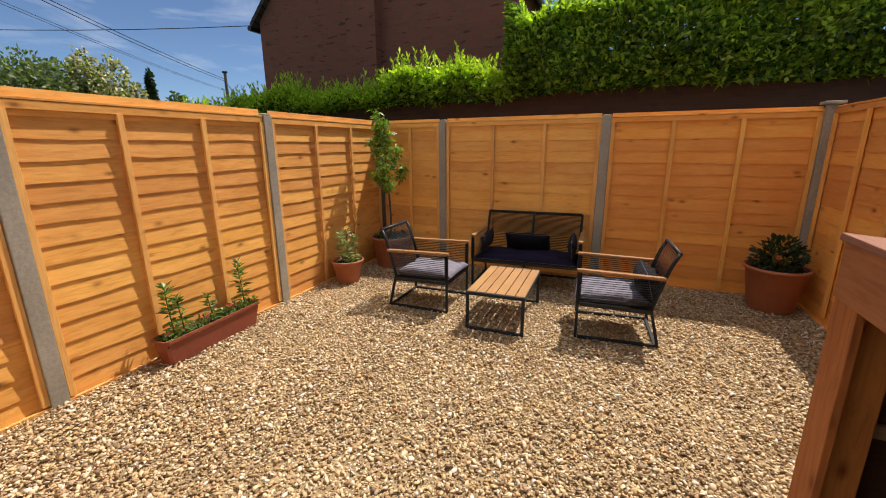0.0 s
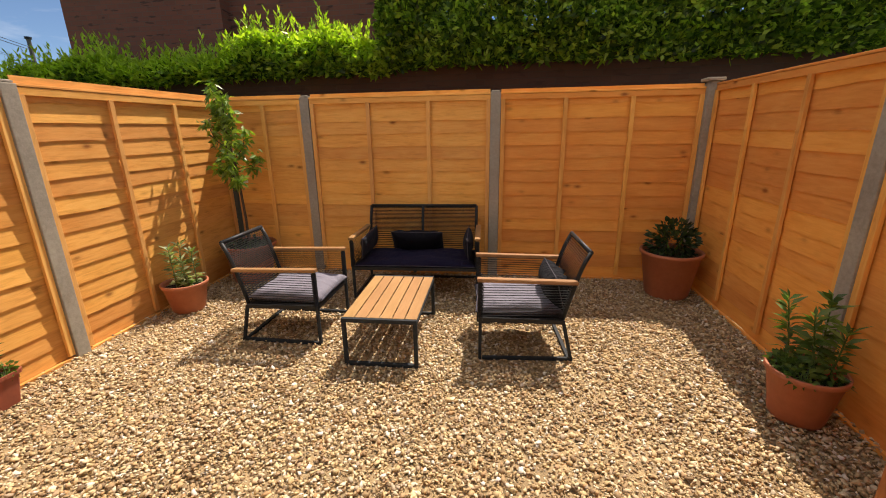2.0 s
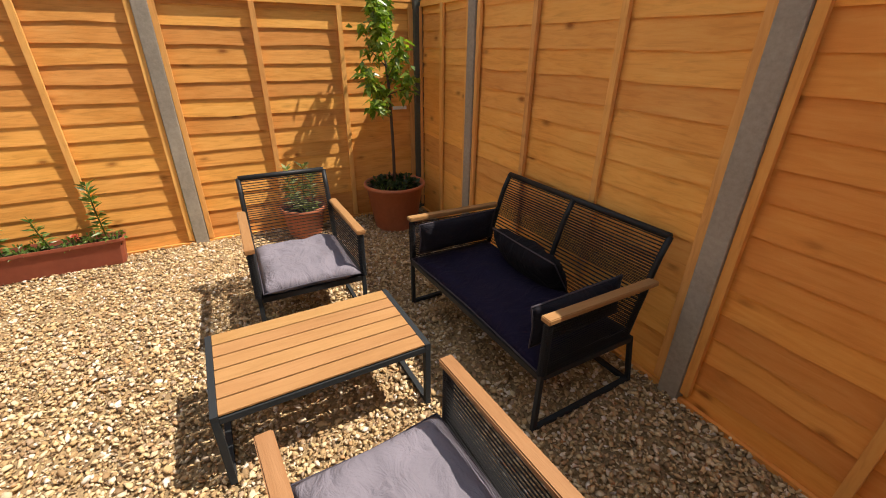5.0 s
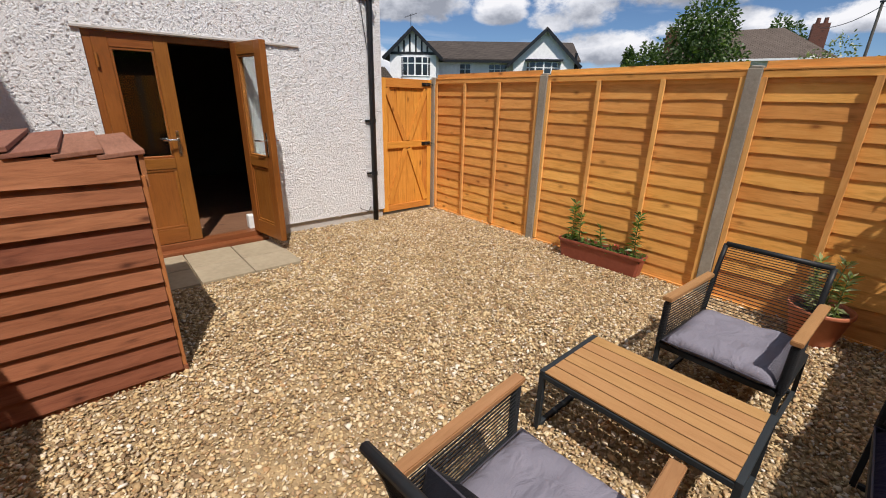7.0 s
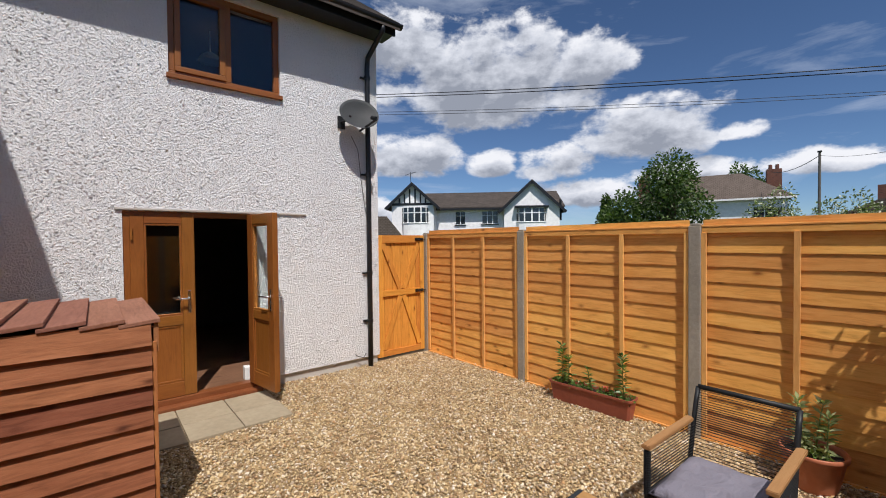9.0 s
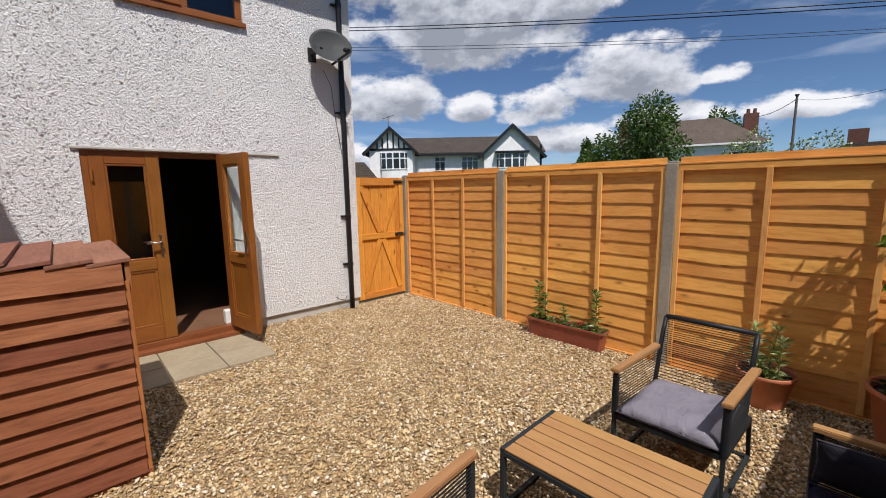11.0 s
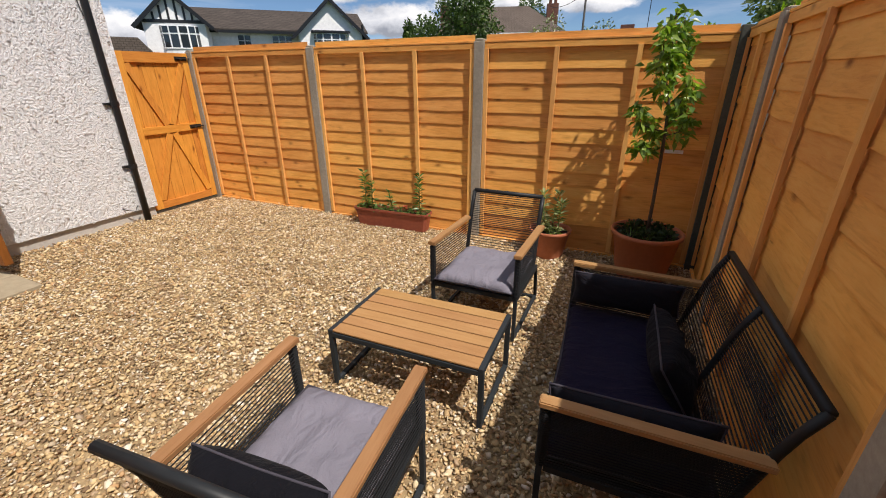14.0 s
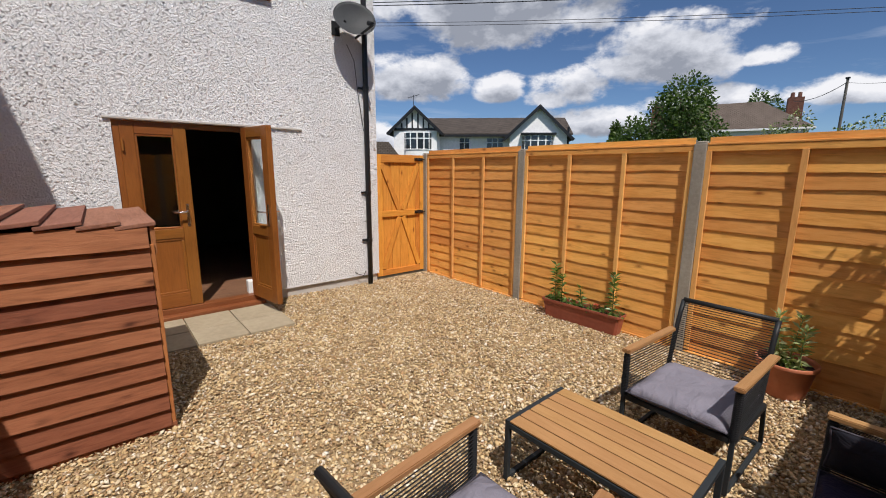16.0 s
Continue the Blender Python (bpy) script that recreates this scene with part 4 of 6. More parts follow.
def build_dish():
    d = thing("satellite_dish", pose(-1.74, WALL_Y, 3.27), "grey oval satellite dish on the house wall", "satellite dish")
    part("wall_bracket", box(0.10, 0.20, 0.0, 0.02, -0.10, 0.06, 0.004), STEEL, d)
    part("mast", tube([(0.15, 0.02, -0.02), (0.15, 0.16, -0.02), (0.11, 0.20, 0.03)], 0.017, 10), STEEL, d)
    bm = bmesh.new()
    seg, rings = 36, 7
    grid = []
    for i in range(rings + 1):
        r = i / rings
        grid.append([bm.verts.new((0.255 * r * math.cos(t), 0.05 * r * r, 0.215 * r * math.sin(t))) for t in (2 * math.pi * k / seg for k in range(seg))])
    for a, b in zip(grid, grid[1:]):
        for k in range(seg):
            if a is not grid[0]:
                bm.faces.new((a[k], b[k], b[(k + 1) % seg], a[(k + 1) % seg]))
    bm.faces.new(grid[1])
    for v in grid[0]:
        bm.verts.remove(v)
    bmesh.ops.solidify(bm, geom=bm.faces[:], thickness=0.006)
    dish = part("reflector", bm, GREY_DISH, d, smooth=True)
    dish.matrix_basis = pose(0.0, 0.20, 0.05, 20, 0, -14)
    arm = part("feed_arm", bar((0.0, 0.22, -0.15), (-0.10, 0.48, -0.04), 0.02, 0.02), STEEL, d)
    part("feed_horn", tube([(-0.10, 0.46, -0.03), (-0.08, 0.40, -0.005)], 0.028, 12), STEEL, d)
    part("cable", tube([(0.02, 0.03, -0.18), (-0.08, 0.02, -0.35), (-0.12, 0.025, -0.75), (-0.19, 0.02, -1.2)], 0.004, 5), CABLE, d)


def build_slabs():
    s = thing("paving", pose(0, 0, 0), "buff stone slabs laid before the patio doors", "paving", kind="structure")
    whole("paving_bed", box(-0.56, 0.80, -0.79, 0.17, -0.06, -0.006), BED, "grey mortar bed under the slabs", "paving", kind="structure")
    for i, (a, b) in enumerate(((-0.555, -0.125), (-0.115, 0.315), (0.325, 0.785))):
        for c, d in ((-0.68, -0.245), (-0.235, 0.165)):
            part("slab", box(a, b, c, d, -0.03, 0.02 + 0.002 * ((i + int(c * 10)) % 3), 0.006), SLAB, s)


build_house()
build_doors()
build_dish()
build_slabs()

# ---- log store ----


def rough_log(length, rad, seed):
    """A gnarled log along local x with torn ends."""
    bm = bmesh.new()
    n, m, off = 12, 14, seed * 7.7
    rings = []
    for i in range(n + 1):
        x = length * (i / n - 0.5)
        bend = 0.25 * rad * noise.noise(Vector((x * 6, off, 3)))
        ring = []
        for k in range(m):
            a = 2 * math.pi * k / m
            d = rad * (1 + 0.42 * noise.noise(Vector((math.cos(a) * 1.3 + off, math.sin(a) * 1.3, x * 7))) + 0.26 * noise.noise(Vector((math.cos(a) * 3.2, math.sin(a) * 3.2 + off, x * 22))))
            ragged = 0.18 * rad * noise.noise(Vector((a * 2, off, i))) if i in (0, n) else 0
            ring.append(bm.verts.new((x + ragged, d * math.cos(a) + bend, d * math.sin(a))))
        rings.append(ring)
    for p, q in zip(rings, rings[1:]):
        for k in range(m):
            bm.faces.new((p[k], p[(k + 1) % m], q[(k + 1) % m], q[k]))
    bm.faces.new(rings[0][::-1])
    bm.faces.new(rings[-1])
    bmesh.ops.recalc_face_normals(bm, faces=bm.faces)
    return bm


def build_store():
    X0, X1, Y0, Y1 = 0.643, 1.61, 0.28, 1.398
    st = thing("log_store", pose(0, 0, 0), "red stained timber log store with a board roof", "log store")
    r = random.Random(5)
    for k in range(4):
        x = X0 + 0.022 if k % 2 == 0 else X1 - 0.05
        y = Y0 + 0.03 if k < 2 else Y1 - 0.07
        part("post", box(x, x + 0.045, y, y + 0.045, 0.0, 1.236, 0.003), STORE_Z, st)
    part("corner_board", box(X0 - 0.002, X0 + 0.02, Y1 - 0.125, Y1 + 0.012, 0.0, 1.15, 0.003), STORE_Z, st, "orange brown corner board")
    part("corner_board", box(X0 - 0.002, X0 + 0.02, Y0, Y0 + 0.12, 0.0, 1.15, 0.003), STORE_Z, st, "orange brown corner board")
    part("fascia", box(X0 - 0.014, X0 + 0.010, Y0 - 0.02, Y1 - 0.005, 1.09, 1.255, 0.003), STORE_FRONT, st, "brown front fascia board")
    # lap boards on both ends and the back
    z, k = 0.03, 0
    while z < 1.17:
        for face in (Y1, Y0):
            sgn = 1 if face == Y1 else -1
            bm = bmesh.new()
            n = 8
            rows = []
            for i in range(n + 1):
                x = X0 + 0.022 + (X1 - X0 - 0.022) * i / n
                w = 0.0035 * noise.noise(Vector((x * 3, k * 7.3, sgn)))
                rows.append([bm.verts.new(p) for p in ((x, face - sgn * 0.012, z + w), (x, face + sgn * 0.034, z + w), (x, face + sgn * 0.003, z + 0.128), (x, face - sgn * 0.012, z + 0.128))])
            for a, b in zip(rows, rows[1:]):
                for j in range(4):
                    bm.faces.new((a[j], b[j], b[(j + 1) % 4], a[(j + 1) % 4]))
            bm.faces.new(rows[0])
            bm.faces.new(rows[-1][::-1])
            bmesh.ops.recalc_face_normals(bm, faces=bm.faces)
            part("lap_board", bm, STORE, st)
        part("back_board", box(X1 - 0.005, X1 + 0.012, Y0, Y1, z, z + 0.11, 0.002), STORE_Y, st)
        z += 0.1105
        k += 1
    # near-black sheets put the shade inside the store into their colour
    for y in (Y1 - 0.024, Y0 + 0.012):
        part("lining", box(X0 + 0.07, X1 - 0.02, y, y + 0.010, 0.02, 1.22), STORE_SHADE, st)
    part("lining", box(X1 - 0.018, X1 - 0.007, Y0 + 0.03, Y1 - 0.03, 0.02, 1.22), STORE_SHADE, st)
    part("base_board", box(X0 - 0.006, X1, Y1 - 0.013, Y1 + 0.018, -0.01, 0.04, 0.002), STORE, st)
    # roof boards, each a step above the last
    w = 0.168
    for k in range(7):
        a = X0 - 0.022 + k * w * 0.94
        bm = bmesh.new()
        z0 = 1.247 + k * 0.013
        jag = r.uniform(-0.012, 0.018)
        turn = Euler((0, radians(5.5), 0)).to_matrix().to_4x4()
        part("roof_board", box(a, a + w + 0.02, Y0 - 0.06, Y1 + 0.005 + jag, z0, z0 + 0.022, 0.004, bm, turn), STORE_Y, st)
    part("roof_deck", box(X0 + 0.0, X1 - 0.02, Y0, Y1 - 0.02, 1.222, 1.237), STORE_Y, st)
    # slatted floor, inner battens
    for k in range(6):
        part("floor_slat", box(X0 + 0.03, X1 - 0.03, Y0 + 0.08 + k * 0.18, Y0 + 0.18 + k * 0.18, 0.05, 0.07, 0.002), STORE_IN, st)
    for x in (X0 + 0.24, X0 + 0.44, X0 + 0.66, X0 + 0.86):
        part("inner_batten", box(x, x + 0.092, Y1 - 0.075, Y1 - 0.045, 0.07, 1.22, 0.003), STORE_IN, st, "raw grey brown batten")
        part("inner_batten", box(x, x + 0.092, Y0 + 0.03, Y0 + 0.06, 0.07, 1.22, 0.003), STORE_IN, st, "raw grey brown batten")
    for y in (Y1 - 0.042, Y0 + 0.024):
        part("inner_rail", box(X0 + 0.12, X1 - 0.06, y, y + 0.017, 0.67, 0.715, 0.003), STORE_IN, st)
    part("inner_post", box(X0 + 0.022, X0 + 0.118, Y1 - 0.085, Y1 - 0.028, 0.0, 1.22, 0.004), STORE_Z, st)
    # rough logs, stacked crosswise and thrown in at the front
    for k in range(13):
        piece = thing("log", pose(X0 + 0.17 + 0.05 * (k % 2), Y0 + 0.60 + 0.27 * (k % 2), 0.125 + 0.083 * (k // 2), r.uniform(0, 360), 0, 90 + r.uniform(-22, 22)), "rough bark-covered firewood piece at the store front", "log", "logs in the store")
        part("wood", rough_log(0.30, r.uniform(0.048, 0.064), k), LOG, piece)
    for k in range(33):
        row, col = divmod(k, 7)
        log = thing("log", pose(X0 + 0.40 + r.uniform(0, 0.03), Y0 + 0.14 + col * 0.128 + (row % 2) * 0.06, 0.14 + row * 0.115, r.uniform(0, 360), 0, r.uniform(-6, 6)), "split brown firewood log in the store", "log", "logs in the store")
        part("wood", rough_log(0.28, r.uniform(0.05, 0.07), 40 + k), LOG, log)


build_store()

# ---- furniture ----
BACK = [(-0.235, 0.29), (-0.262, 0.40), (-0.295, 0.52), (-0.315, 0.60), (-0.342, 0.68), (-0.382, 0.768)]


def on_back(t):
    """The point of the back's profile at t from 0 to 1."""
    f = t * (len(BACK) - 1)
    i = min(int(f), len(BACK) - 2)
    a, b = Vector(BACK[i]), Vector(BACK[i + 1])
    return a.lerp(b, f - i)


CORD_UNIT = mesh_of("cord", tube([(0, 0, 0), (1, 0, 0)], 1.0, 5, cap=False), CORD, True)


def cord(parent, p, q, r=0.0022):
    """One straight cord from p to q."""
    p, q = Vector(p), Vector(q)
    d = q - p
    ob = part("cord", CORD_UNIT, CORD, parent)
    ob.matrix_basis = Matrix.Translation(p) @ d.to_track_quat("X", "Z").to_matrix().to_4x4() @ Matrix.Diagonal((d.length, r, r, 1))


def cord_seat(name, m, width, label, category, group=""):
    """A metal frame seat with cord sides and back, facing local +x."""
    c = thing(name, m, label, category, group)
    h = width / 2
    for s in (-1, 1):
        y = s * (h - 0.0125)
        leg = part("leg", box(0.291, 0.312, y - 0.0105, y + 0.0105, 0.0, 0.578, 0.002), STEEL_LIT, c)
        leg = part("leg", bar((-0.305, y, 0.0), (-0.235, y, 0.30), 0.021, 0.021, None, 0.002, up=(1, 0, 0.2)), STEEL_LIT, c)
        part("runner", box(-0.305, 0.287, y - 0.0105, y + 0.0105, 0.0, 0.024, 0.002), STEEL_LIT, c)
        part("side_rail", bar((0.287, y, 0.305), (-0.235, y, 0.29), 0.025, 0.03, None, 0.002), STEEL, c)
        up = tube([(x, s * (h - 0.034), z) for x, z in BACK], 0.0145, 8)
        part("back_upright", up, STEEL, c, smooth=True)
        part("armrest", bar((0.322, y, 0.590), (-0.312, y, 0.572), 0.048, 0.024, None, 0.004), ARM, c, "light brown wood-look armrest")
        n = 42 if width > 0.8 else 28
        for k in range(n):
            t = (k + 0.5) / n
            zb = 0.305 + t * 0.255
            p = on_back(min(1.0, max(0.0, (zb - 0.29) / 0.495)) * 0.98)
            cord(c, (0.30, y + 0.0125 * (-1) ** k, 0.315 + t * 0.255), (p.x, y - s * 0.0215 + 0.0125 * (-1) ** k, zb))
        bm = bmesh.new()
        for k in range(26):
            z = 0.32 + k * 0.0096
            tube([(0.2995 + 0.0165 * math.cos(a), y + 0.0165 * math.sin(a), z) for a in np.linspace(0, 6.283, 9)], 0.0034, 4, bm, cap=False)
        tagged(part("leg_wrap", bm, CORD, c), kind="stuff")
    part("front_rail", box(0.285, 0.312, -h + 0.025, h - 0.025, 0.288, 0.318, 0.002), STEEL, c)
    part("back_rail", box(-0.248, -0.222, -h + 0.025, h - 0.025, 0.276, 0.304, 0.002), STEEL, c)
    p = BACK[-1]
    part("top_rail", tube([(p[0], -h + 0.034, p[1]), (p[0], h - 0.034, p[1])], 0.0165, 10), STEEL, c, smooth=True)
    for k in range(58):
        q = on_back(0.06 + 0.92 * k / 57)
        dx = 0.0115 * (-1) ** k
        cord(c, (q.x + dx, -h + 0.04, q.y), (q.x + dx, h - 0.04, q.y))
    part("seat_base", box(-0.23, 0.285, -h + 0.026, h - 0.026, 0.29, 0.296), CORD, c)
    if width > 0.8:
        part("back_divider", tube([(x + 0.012, 0, z) for x, z in BACK], 0.014, 8), STEEL, c, smooth=True)
        part("seat_bearer", box(-0.22, 0.285, -0.013, 0.013, 0.262, 0.288, 0.002), STEEL, c)
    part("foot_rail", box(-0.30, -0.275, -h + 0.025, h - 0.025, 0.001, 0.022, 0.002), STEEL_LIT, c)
    return c


def cushion(m, lx, ly, h, seed, label, cloth, name="seat_cushion", full=5.0):
    c = thing(name, m, label, "cushion")
    part("cover", pillow(lx, ly, h, seed, full=full), cloth, c, smooth=True)
    part("piping", pillow_edge(lx, ly, h), PIPING, c, smooth=True)
    return c


def build_furniture():
    low = Matrix.Diagonal((1, 1, 0.97, 1))
    chair_l = pose(-1.675, 3.482, 0, 0, 0, 0) @ low
    chair_r = pose(0.061, 3.452, 0, 0, 0, 185) @ low
    sofa = pose(-0.877, 4.405, 0, 0, 0, -87) @ low
    cord_seat("garden_chair", chair_l, 0.57, "charcoal metal garden chair with cord sides and wood-look arms", "chair", "garden chairs")
    cord_seat("garden_chair", chair_r, 0.57, "charcoal metal garden chair with cord sides and a spare cushion", "chair", "garden chairs")
    cord_seat("garden_sofa", sofa, 1.15, "charcoal two-seat cord garden sofa against the back fence", "sofa")
    cushion(chair_l @ pose(0.045, 0, 0.296), 0.57, 0.50, 0.125, 3, "grey seat cushion on the garden chair", CUSHION)
    cushion(chair_r @ pose(0.045, 0, 0.296), 0.57, 0.50, 0.125, 8, "grey seat cushion on the garden chair", CUSHION)
    cushion(sofa @ pose(0.045, 0, 0.296), 0.54, 1.09, 0.085, 12, "long dark navy seat cushion on the sofa", SOFA_CLOTH)
    cushion(sofa @ pose(-0.16, -0.03, 0.365, 0, -58, 0) @ pose(0.095, 0, -0.05), 0.24, 0.50, 0.17, 15, "dark lumbar cushion leaning on the sofa back", NAVY, "lumbar_cushion", 2.8)
    cushion(chair_r @ pose(-0.205, 0, 0.375, 0, -76, 0) @ pose(0.08, 0, -0.05), 0.24, 0.46, 0.20, 18, "dark lumbar cushion leaning on the chair back", NAVY, "lumbar_cushion", 2.8)
    for s in (-1, 1):
        cushion(sofa @ pose(0.045, s * 0.478, 0.395, 90 + s * 4, 0, 0) @ pose(0, 0.098, -0.045), 0.52, 0.19, 0.095, 20 + s, "dark bolster cushion along the sofa arm", BOLSTER, "bolster_cushion", 2.6)
    # table
    t = thing("coffee_table", pose(-0.866, 3.391, 0, 0, 0, 1.8), "low garden table with brown slats on a dark frame", "table")
    W, L, H = 0.495, 0.83, 0.340
    for s in (-1, 1):
        y = s * (L / 2 - 0.0125)
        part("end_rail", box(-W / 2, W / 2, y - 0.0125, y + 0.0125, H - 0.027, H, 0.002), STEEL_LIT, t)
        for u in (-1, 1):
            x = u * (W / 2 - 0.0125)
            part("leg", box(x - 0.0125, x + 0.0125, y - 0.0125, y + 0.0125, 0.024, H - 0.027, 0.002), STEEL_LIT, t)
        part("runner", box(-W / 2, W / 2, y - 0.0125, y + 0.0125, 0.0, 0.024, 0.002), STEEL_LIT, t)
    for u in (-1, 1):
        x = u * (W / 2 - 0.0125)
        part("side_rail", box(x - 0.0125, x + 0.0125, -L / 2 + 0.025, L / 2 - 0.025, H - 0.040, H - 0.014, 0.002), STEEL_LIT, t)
    slat = mesh_of("slat", box(-0.0372, 0.0372, -L / 2 + 0.026, L / 2 - 0.026, -0.004, 0.005, 0.002), TABLE)
    for k in range(6):
        ob = part("slat", slat, TABLE, t)
        ob.matrix_basis = pose(-W / 2 + 0.0415 + k * 0.0824, 0, H - 0.004)
    for y in (-0.2, 0.2):
        part("cross_bar", box(-W / 2 + 0.025, W / 2 - 0.025, y - 0.01, y + 0.01, H - 0.035, H - 0.012), STEEL, t)


build_furniture()

# ---- pots and plants ----


def pot(m, r, h, label, lip=0.03):
    p = thing("plant_pot", m, label, "plant pot", "terracotta pots")
    part("body", lathe([(r * 0.66, 0.0), (r * 0.70, 0.02), (r * 0.93, h - lip), (r * 0.99, h - lip), (r, h - lip * 0.6), (r, h - 0.004), (r * 0.985, h), (r * 0.93, h), (r * 0.91, h - lip), (r * 0.88, h - 0.07), (0.02, h - 0.075)]), TERRA, p, smooth=True)
    bm = bmesh.new()
    bmesh.ops.create_grid(bm, x_segments=14, y_segments=14, size=0.5)
    for v in bm.verts:
        u = Vector((v.co.x * 2, v.co.y * 2))
        k = max(abs(u.x), abs(u.y)) / u.length if u.length > 1e-6 else 1
        v.co = Vector((u.x * k * r * 0.89, u.y * k * r * 0.89, h - 0.045 + 0.012 * noise.noise(Vector((u.x * 4, u.y * 4, r * 9)))))
    part("soil", bm, SOIL, p, "dark potting soil")
    return p


def bushy(name, m, r, h, n, size, mat, label, seed, flower=None, nf=0):
    """A low mound of leaves on short stems."""
    g = np.random.default_rng(seed)
    p = thing(name, m, label, "plant")
    base, d = ball_points(g, n, (0, 0, h * 0.42), (r, r, h * 0.55), 0.25)
    base[:, 2] = np.maximum(base[:, 2], 0.01)
    part("leaves", leaves_mesh("leaves", base, d + np.array([0, 0, 0.35]), size, size * 0.6, mat, g), mat, p)
    bm = bmesh.new()
    for k in range(7):
        a = g.uniform(0, 6.28)
        tube([(0.01 * k - 0.03, 0, -0.02), (r * 0.5 * math.cos(a), r * 0.5 * math.sin(a), h * 0.7)], [0.005, 0.002], 5, bm)
    part("stems", bm, LEAF, p)
    if flower:
        for k in range(nf):
            c = (g.uniform(-r, r) * 0.7, g.uniform(-r, r) * 0.7, h * g.uniform(0.7, 1.0))
            b, d = ball_points(g, 16, c, (0.012, 0.012, 0.01), 0.2)
            part("flower", leaves_mesh("flower", b, d, 0.024, 0.02, flower, g), flower, p)
    return p


def lily(m, h, seed, label, leaf=0.085, mat=None, lean=(0, 0)):
    """An upright stem with whorls of narrow leaves."""
    g = np.random.default_rng(seed)
    p = thing("lily", m, label, "plant")
    mat = mat or LEAF
    top = Vector((lean[0], lean[1], h))
    pts = [Vector((0, 0, -0.03)).lerp(top, t) + Vector((0.006 * math.sin(5 * t), 0.006 * math.cos(4 * t), 0)) for t in np.linspace(0, 1, 8)]
    part("stem", tube(pts, [0.005] * 4 + [0.004] * 3 + [0.002], 6), mat, p, smooth=True)
    n = int(h * 165)
    t = np.sort(g.uniform(0.12, 1.0, n))
    base = np.array([list(pts[min(int(v * 7), 6)].lerp(pts[min(int(v * 7) + 1, 7)], v * 7 % 1)) for v in t])
    a = np.arange(n) * 2.4 + g.normal(0, 0.3, n)
    way = np.stack([np.cos(a), np.sin(a), 0.25 + 0.9 * t ** 3], 1)
    part("leaves", leaves_mesh("leaves", base, way, leaf, leaf * 0.26, mat, g, 0.3, 0.22), mat, p)
    return p


def build_pots():
    pot(pose(-2.675, 4.45, 0), 0.265, 0.40, "large terracotta pot holding a young fruit tree")
    pot(pose(-2.815, 3.68, 0), 0.185, 0.26, "small terracotta pot beside the sunlit fence")
    pot(pose(1.422, 4.50, 0), 0.262, 0.42, "large terracotta pot in the shaded fence corner")
    pot(pose(1.485, 2.79, 0), 0.176, 0.29, "terracotta pot against the shaded side fence")
    # trough
    t = thing("planter_trough", pose(-2.905, 1.976, 0, 0, 0, 2.5), "long brick-red plastic trough planted with lilies", "planter")
    bm = bmesh.new()
    rings = []
    for hx, hy, z in ((0.060, 0.405, 0.0), (0.078, 0.43, 0.175), (0.088, 0.44, 0.178), (0.088, 0.44, 0.20), (0.080, 0.432, 0.20), (0.072, 0.424, 0.14)):
        rings.append([bm.verts.new((x, y, z)) for x, y in ((-hx, -hy + 0.02), (-hx + 0.02, -hy), (hx - 0.02, -hy), (hx, -hy + 0.02), (hx, hy - 0.02), (hx - 0.02, hy), (-hx + 0.02, hy), (-hx, hy - 0.02))])
    for a, b in zip(rings, rings[1:]):
        for k in range(8):
            bm.faces.new((a[k], a[(k + 1) % 8], b[(k + 1) % 8], b[k]))
    bm.faces.new(rings[0][::-1])
    bm.faces.new(rings[-1])
    part("body", bm, TROUGH, t)
    part("soil", box(-0.07, 0.07, -0.42, 0.42, 0.14, 0.172, 0.01), SOIL, t, "dark potting soil")
    at = pose(-2.905, 1.976, 0.17, 0, 0, 2.5)
    lily(at @ pose(0, -0.32, 0), 0.40, 1, "green lily stem in the trough")
    lily(at @ pose(0.0, -0.24, 0), 0.30, 6, "shorter green lily stem in the trough")
    lily(at @ pose(0.0, 0.02, 0), 0.24, 2, "short leaning lily stem in the trough", 0.07, None, (0.03, -0.04))
    lily(at @ pose(0, 0.33, 0), 0.42, 3, "tall green lily stem in the trough")
    for k, y in enumerate((-0.36, -0.14, -0.05, 0.14, 0.25, 0.38)):
        bushy("bedding_plant", at @ pose(0.02 * (k % 2), y, 0), 0.06, 0.07, 55, 0.035, LEAF, "low green bedding plant in the trough", 40 + k, RED_PETAL if k in (3,) else None, 2)
    # small pot: three lilies
    at = pose(-2.815, 3.68, 0.21)
    for k, (x, y, h) in enumerate(((0.0, 0.0, 0.36), (0.05, 0.07, 0.30), (-0.03, -0.07, 0.38), (0.03, -0.02, 0.26))):
        lily(at @ pose(x, y, 0), h, 60 + k, "pale green lily stem in the small pot", 0.085, PALE_LEAF, (0.02 * k - 0.02, 0.05 - 0.03 * k))
    bushy("bedding_plant", at @ pose(0.03, 0.0, 0), 0.08, 0.06, 45, 0.04, LEAF, "low green bedding plant in the small pot", 70)
    # far right pot: dark rounded shrub
    bushy("shrub", pose(1.422, 4.50, 0.345), 0.20, 0.36, 620, 0.06, DARK_LEAF, "dark green rounded shrub in a pot", 80)
    # near right pot
    at = pose(1.485, 2.79, 0.245)
    lily(at @ pose(0.06, 0.03, 0), 0.42, 90, "tall leafy lily in the side pot", 0.11, LEAF)
    lily(at @ pose(0.0, -0.05, 0), 0.34, 91, "leafy lily in the side pot", 0.10, LEAF, (-0.04, 0.02))
    lily(at @ pose(-0.05, 0.06, 0), 0.38, 92, "leafy lily in the side pot", 0.10, LEAF, (-0.03, 0.05))
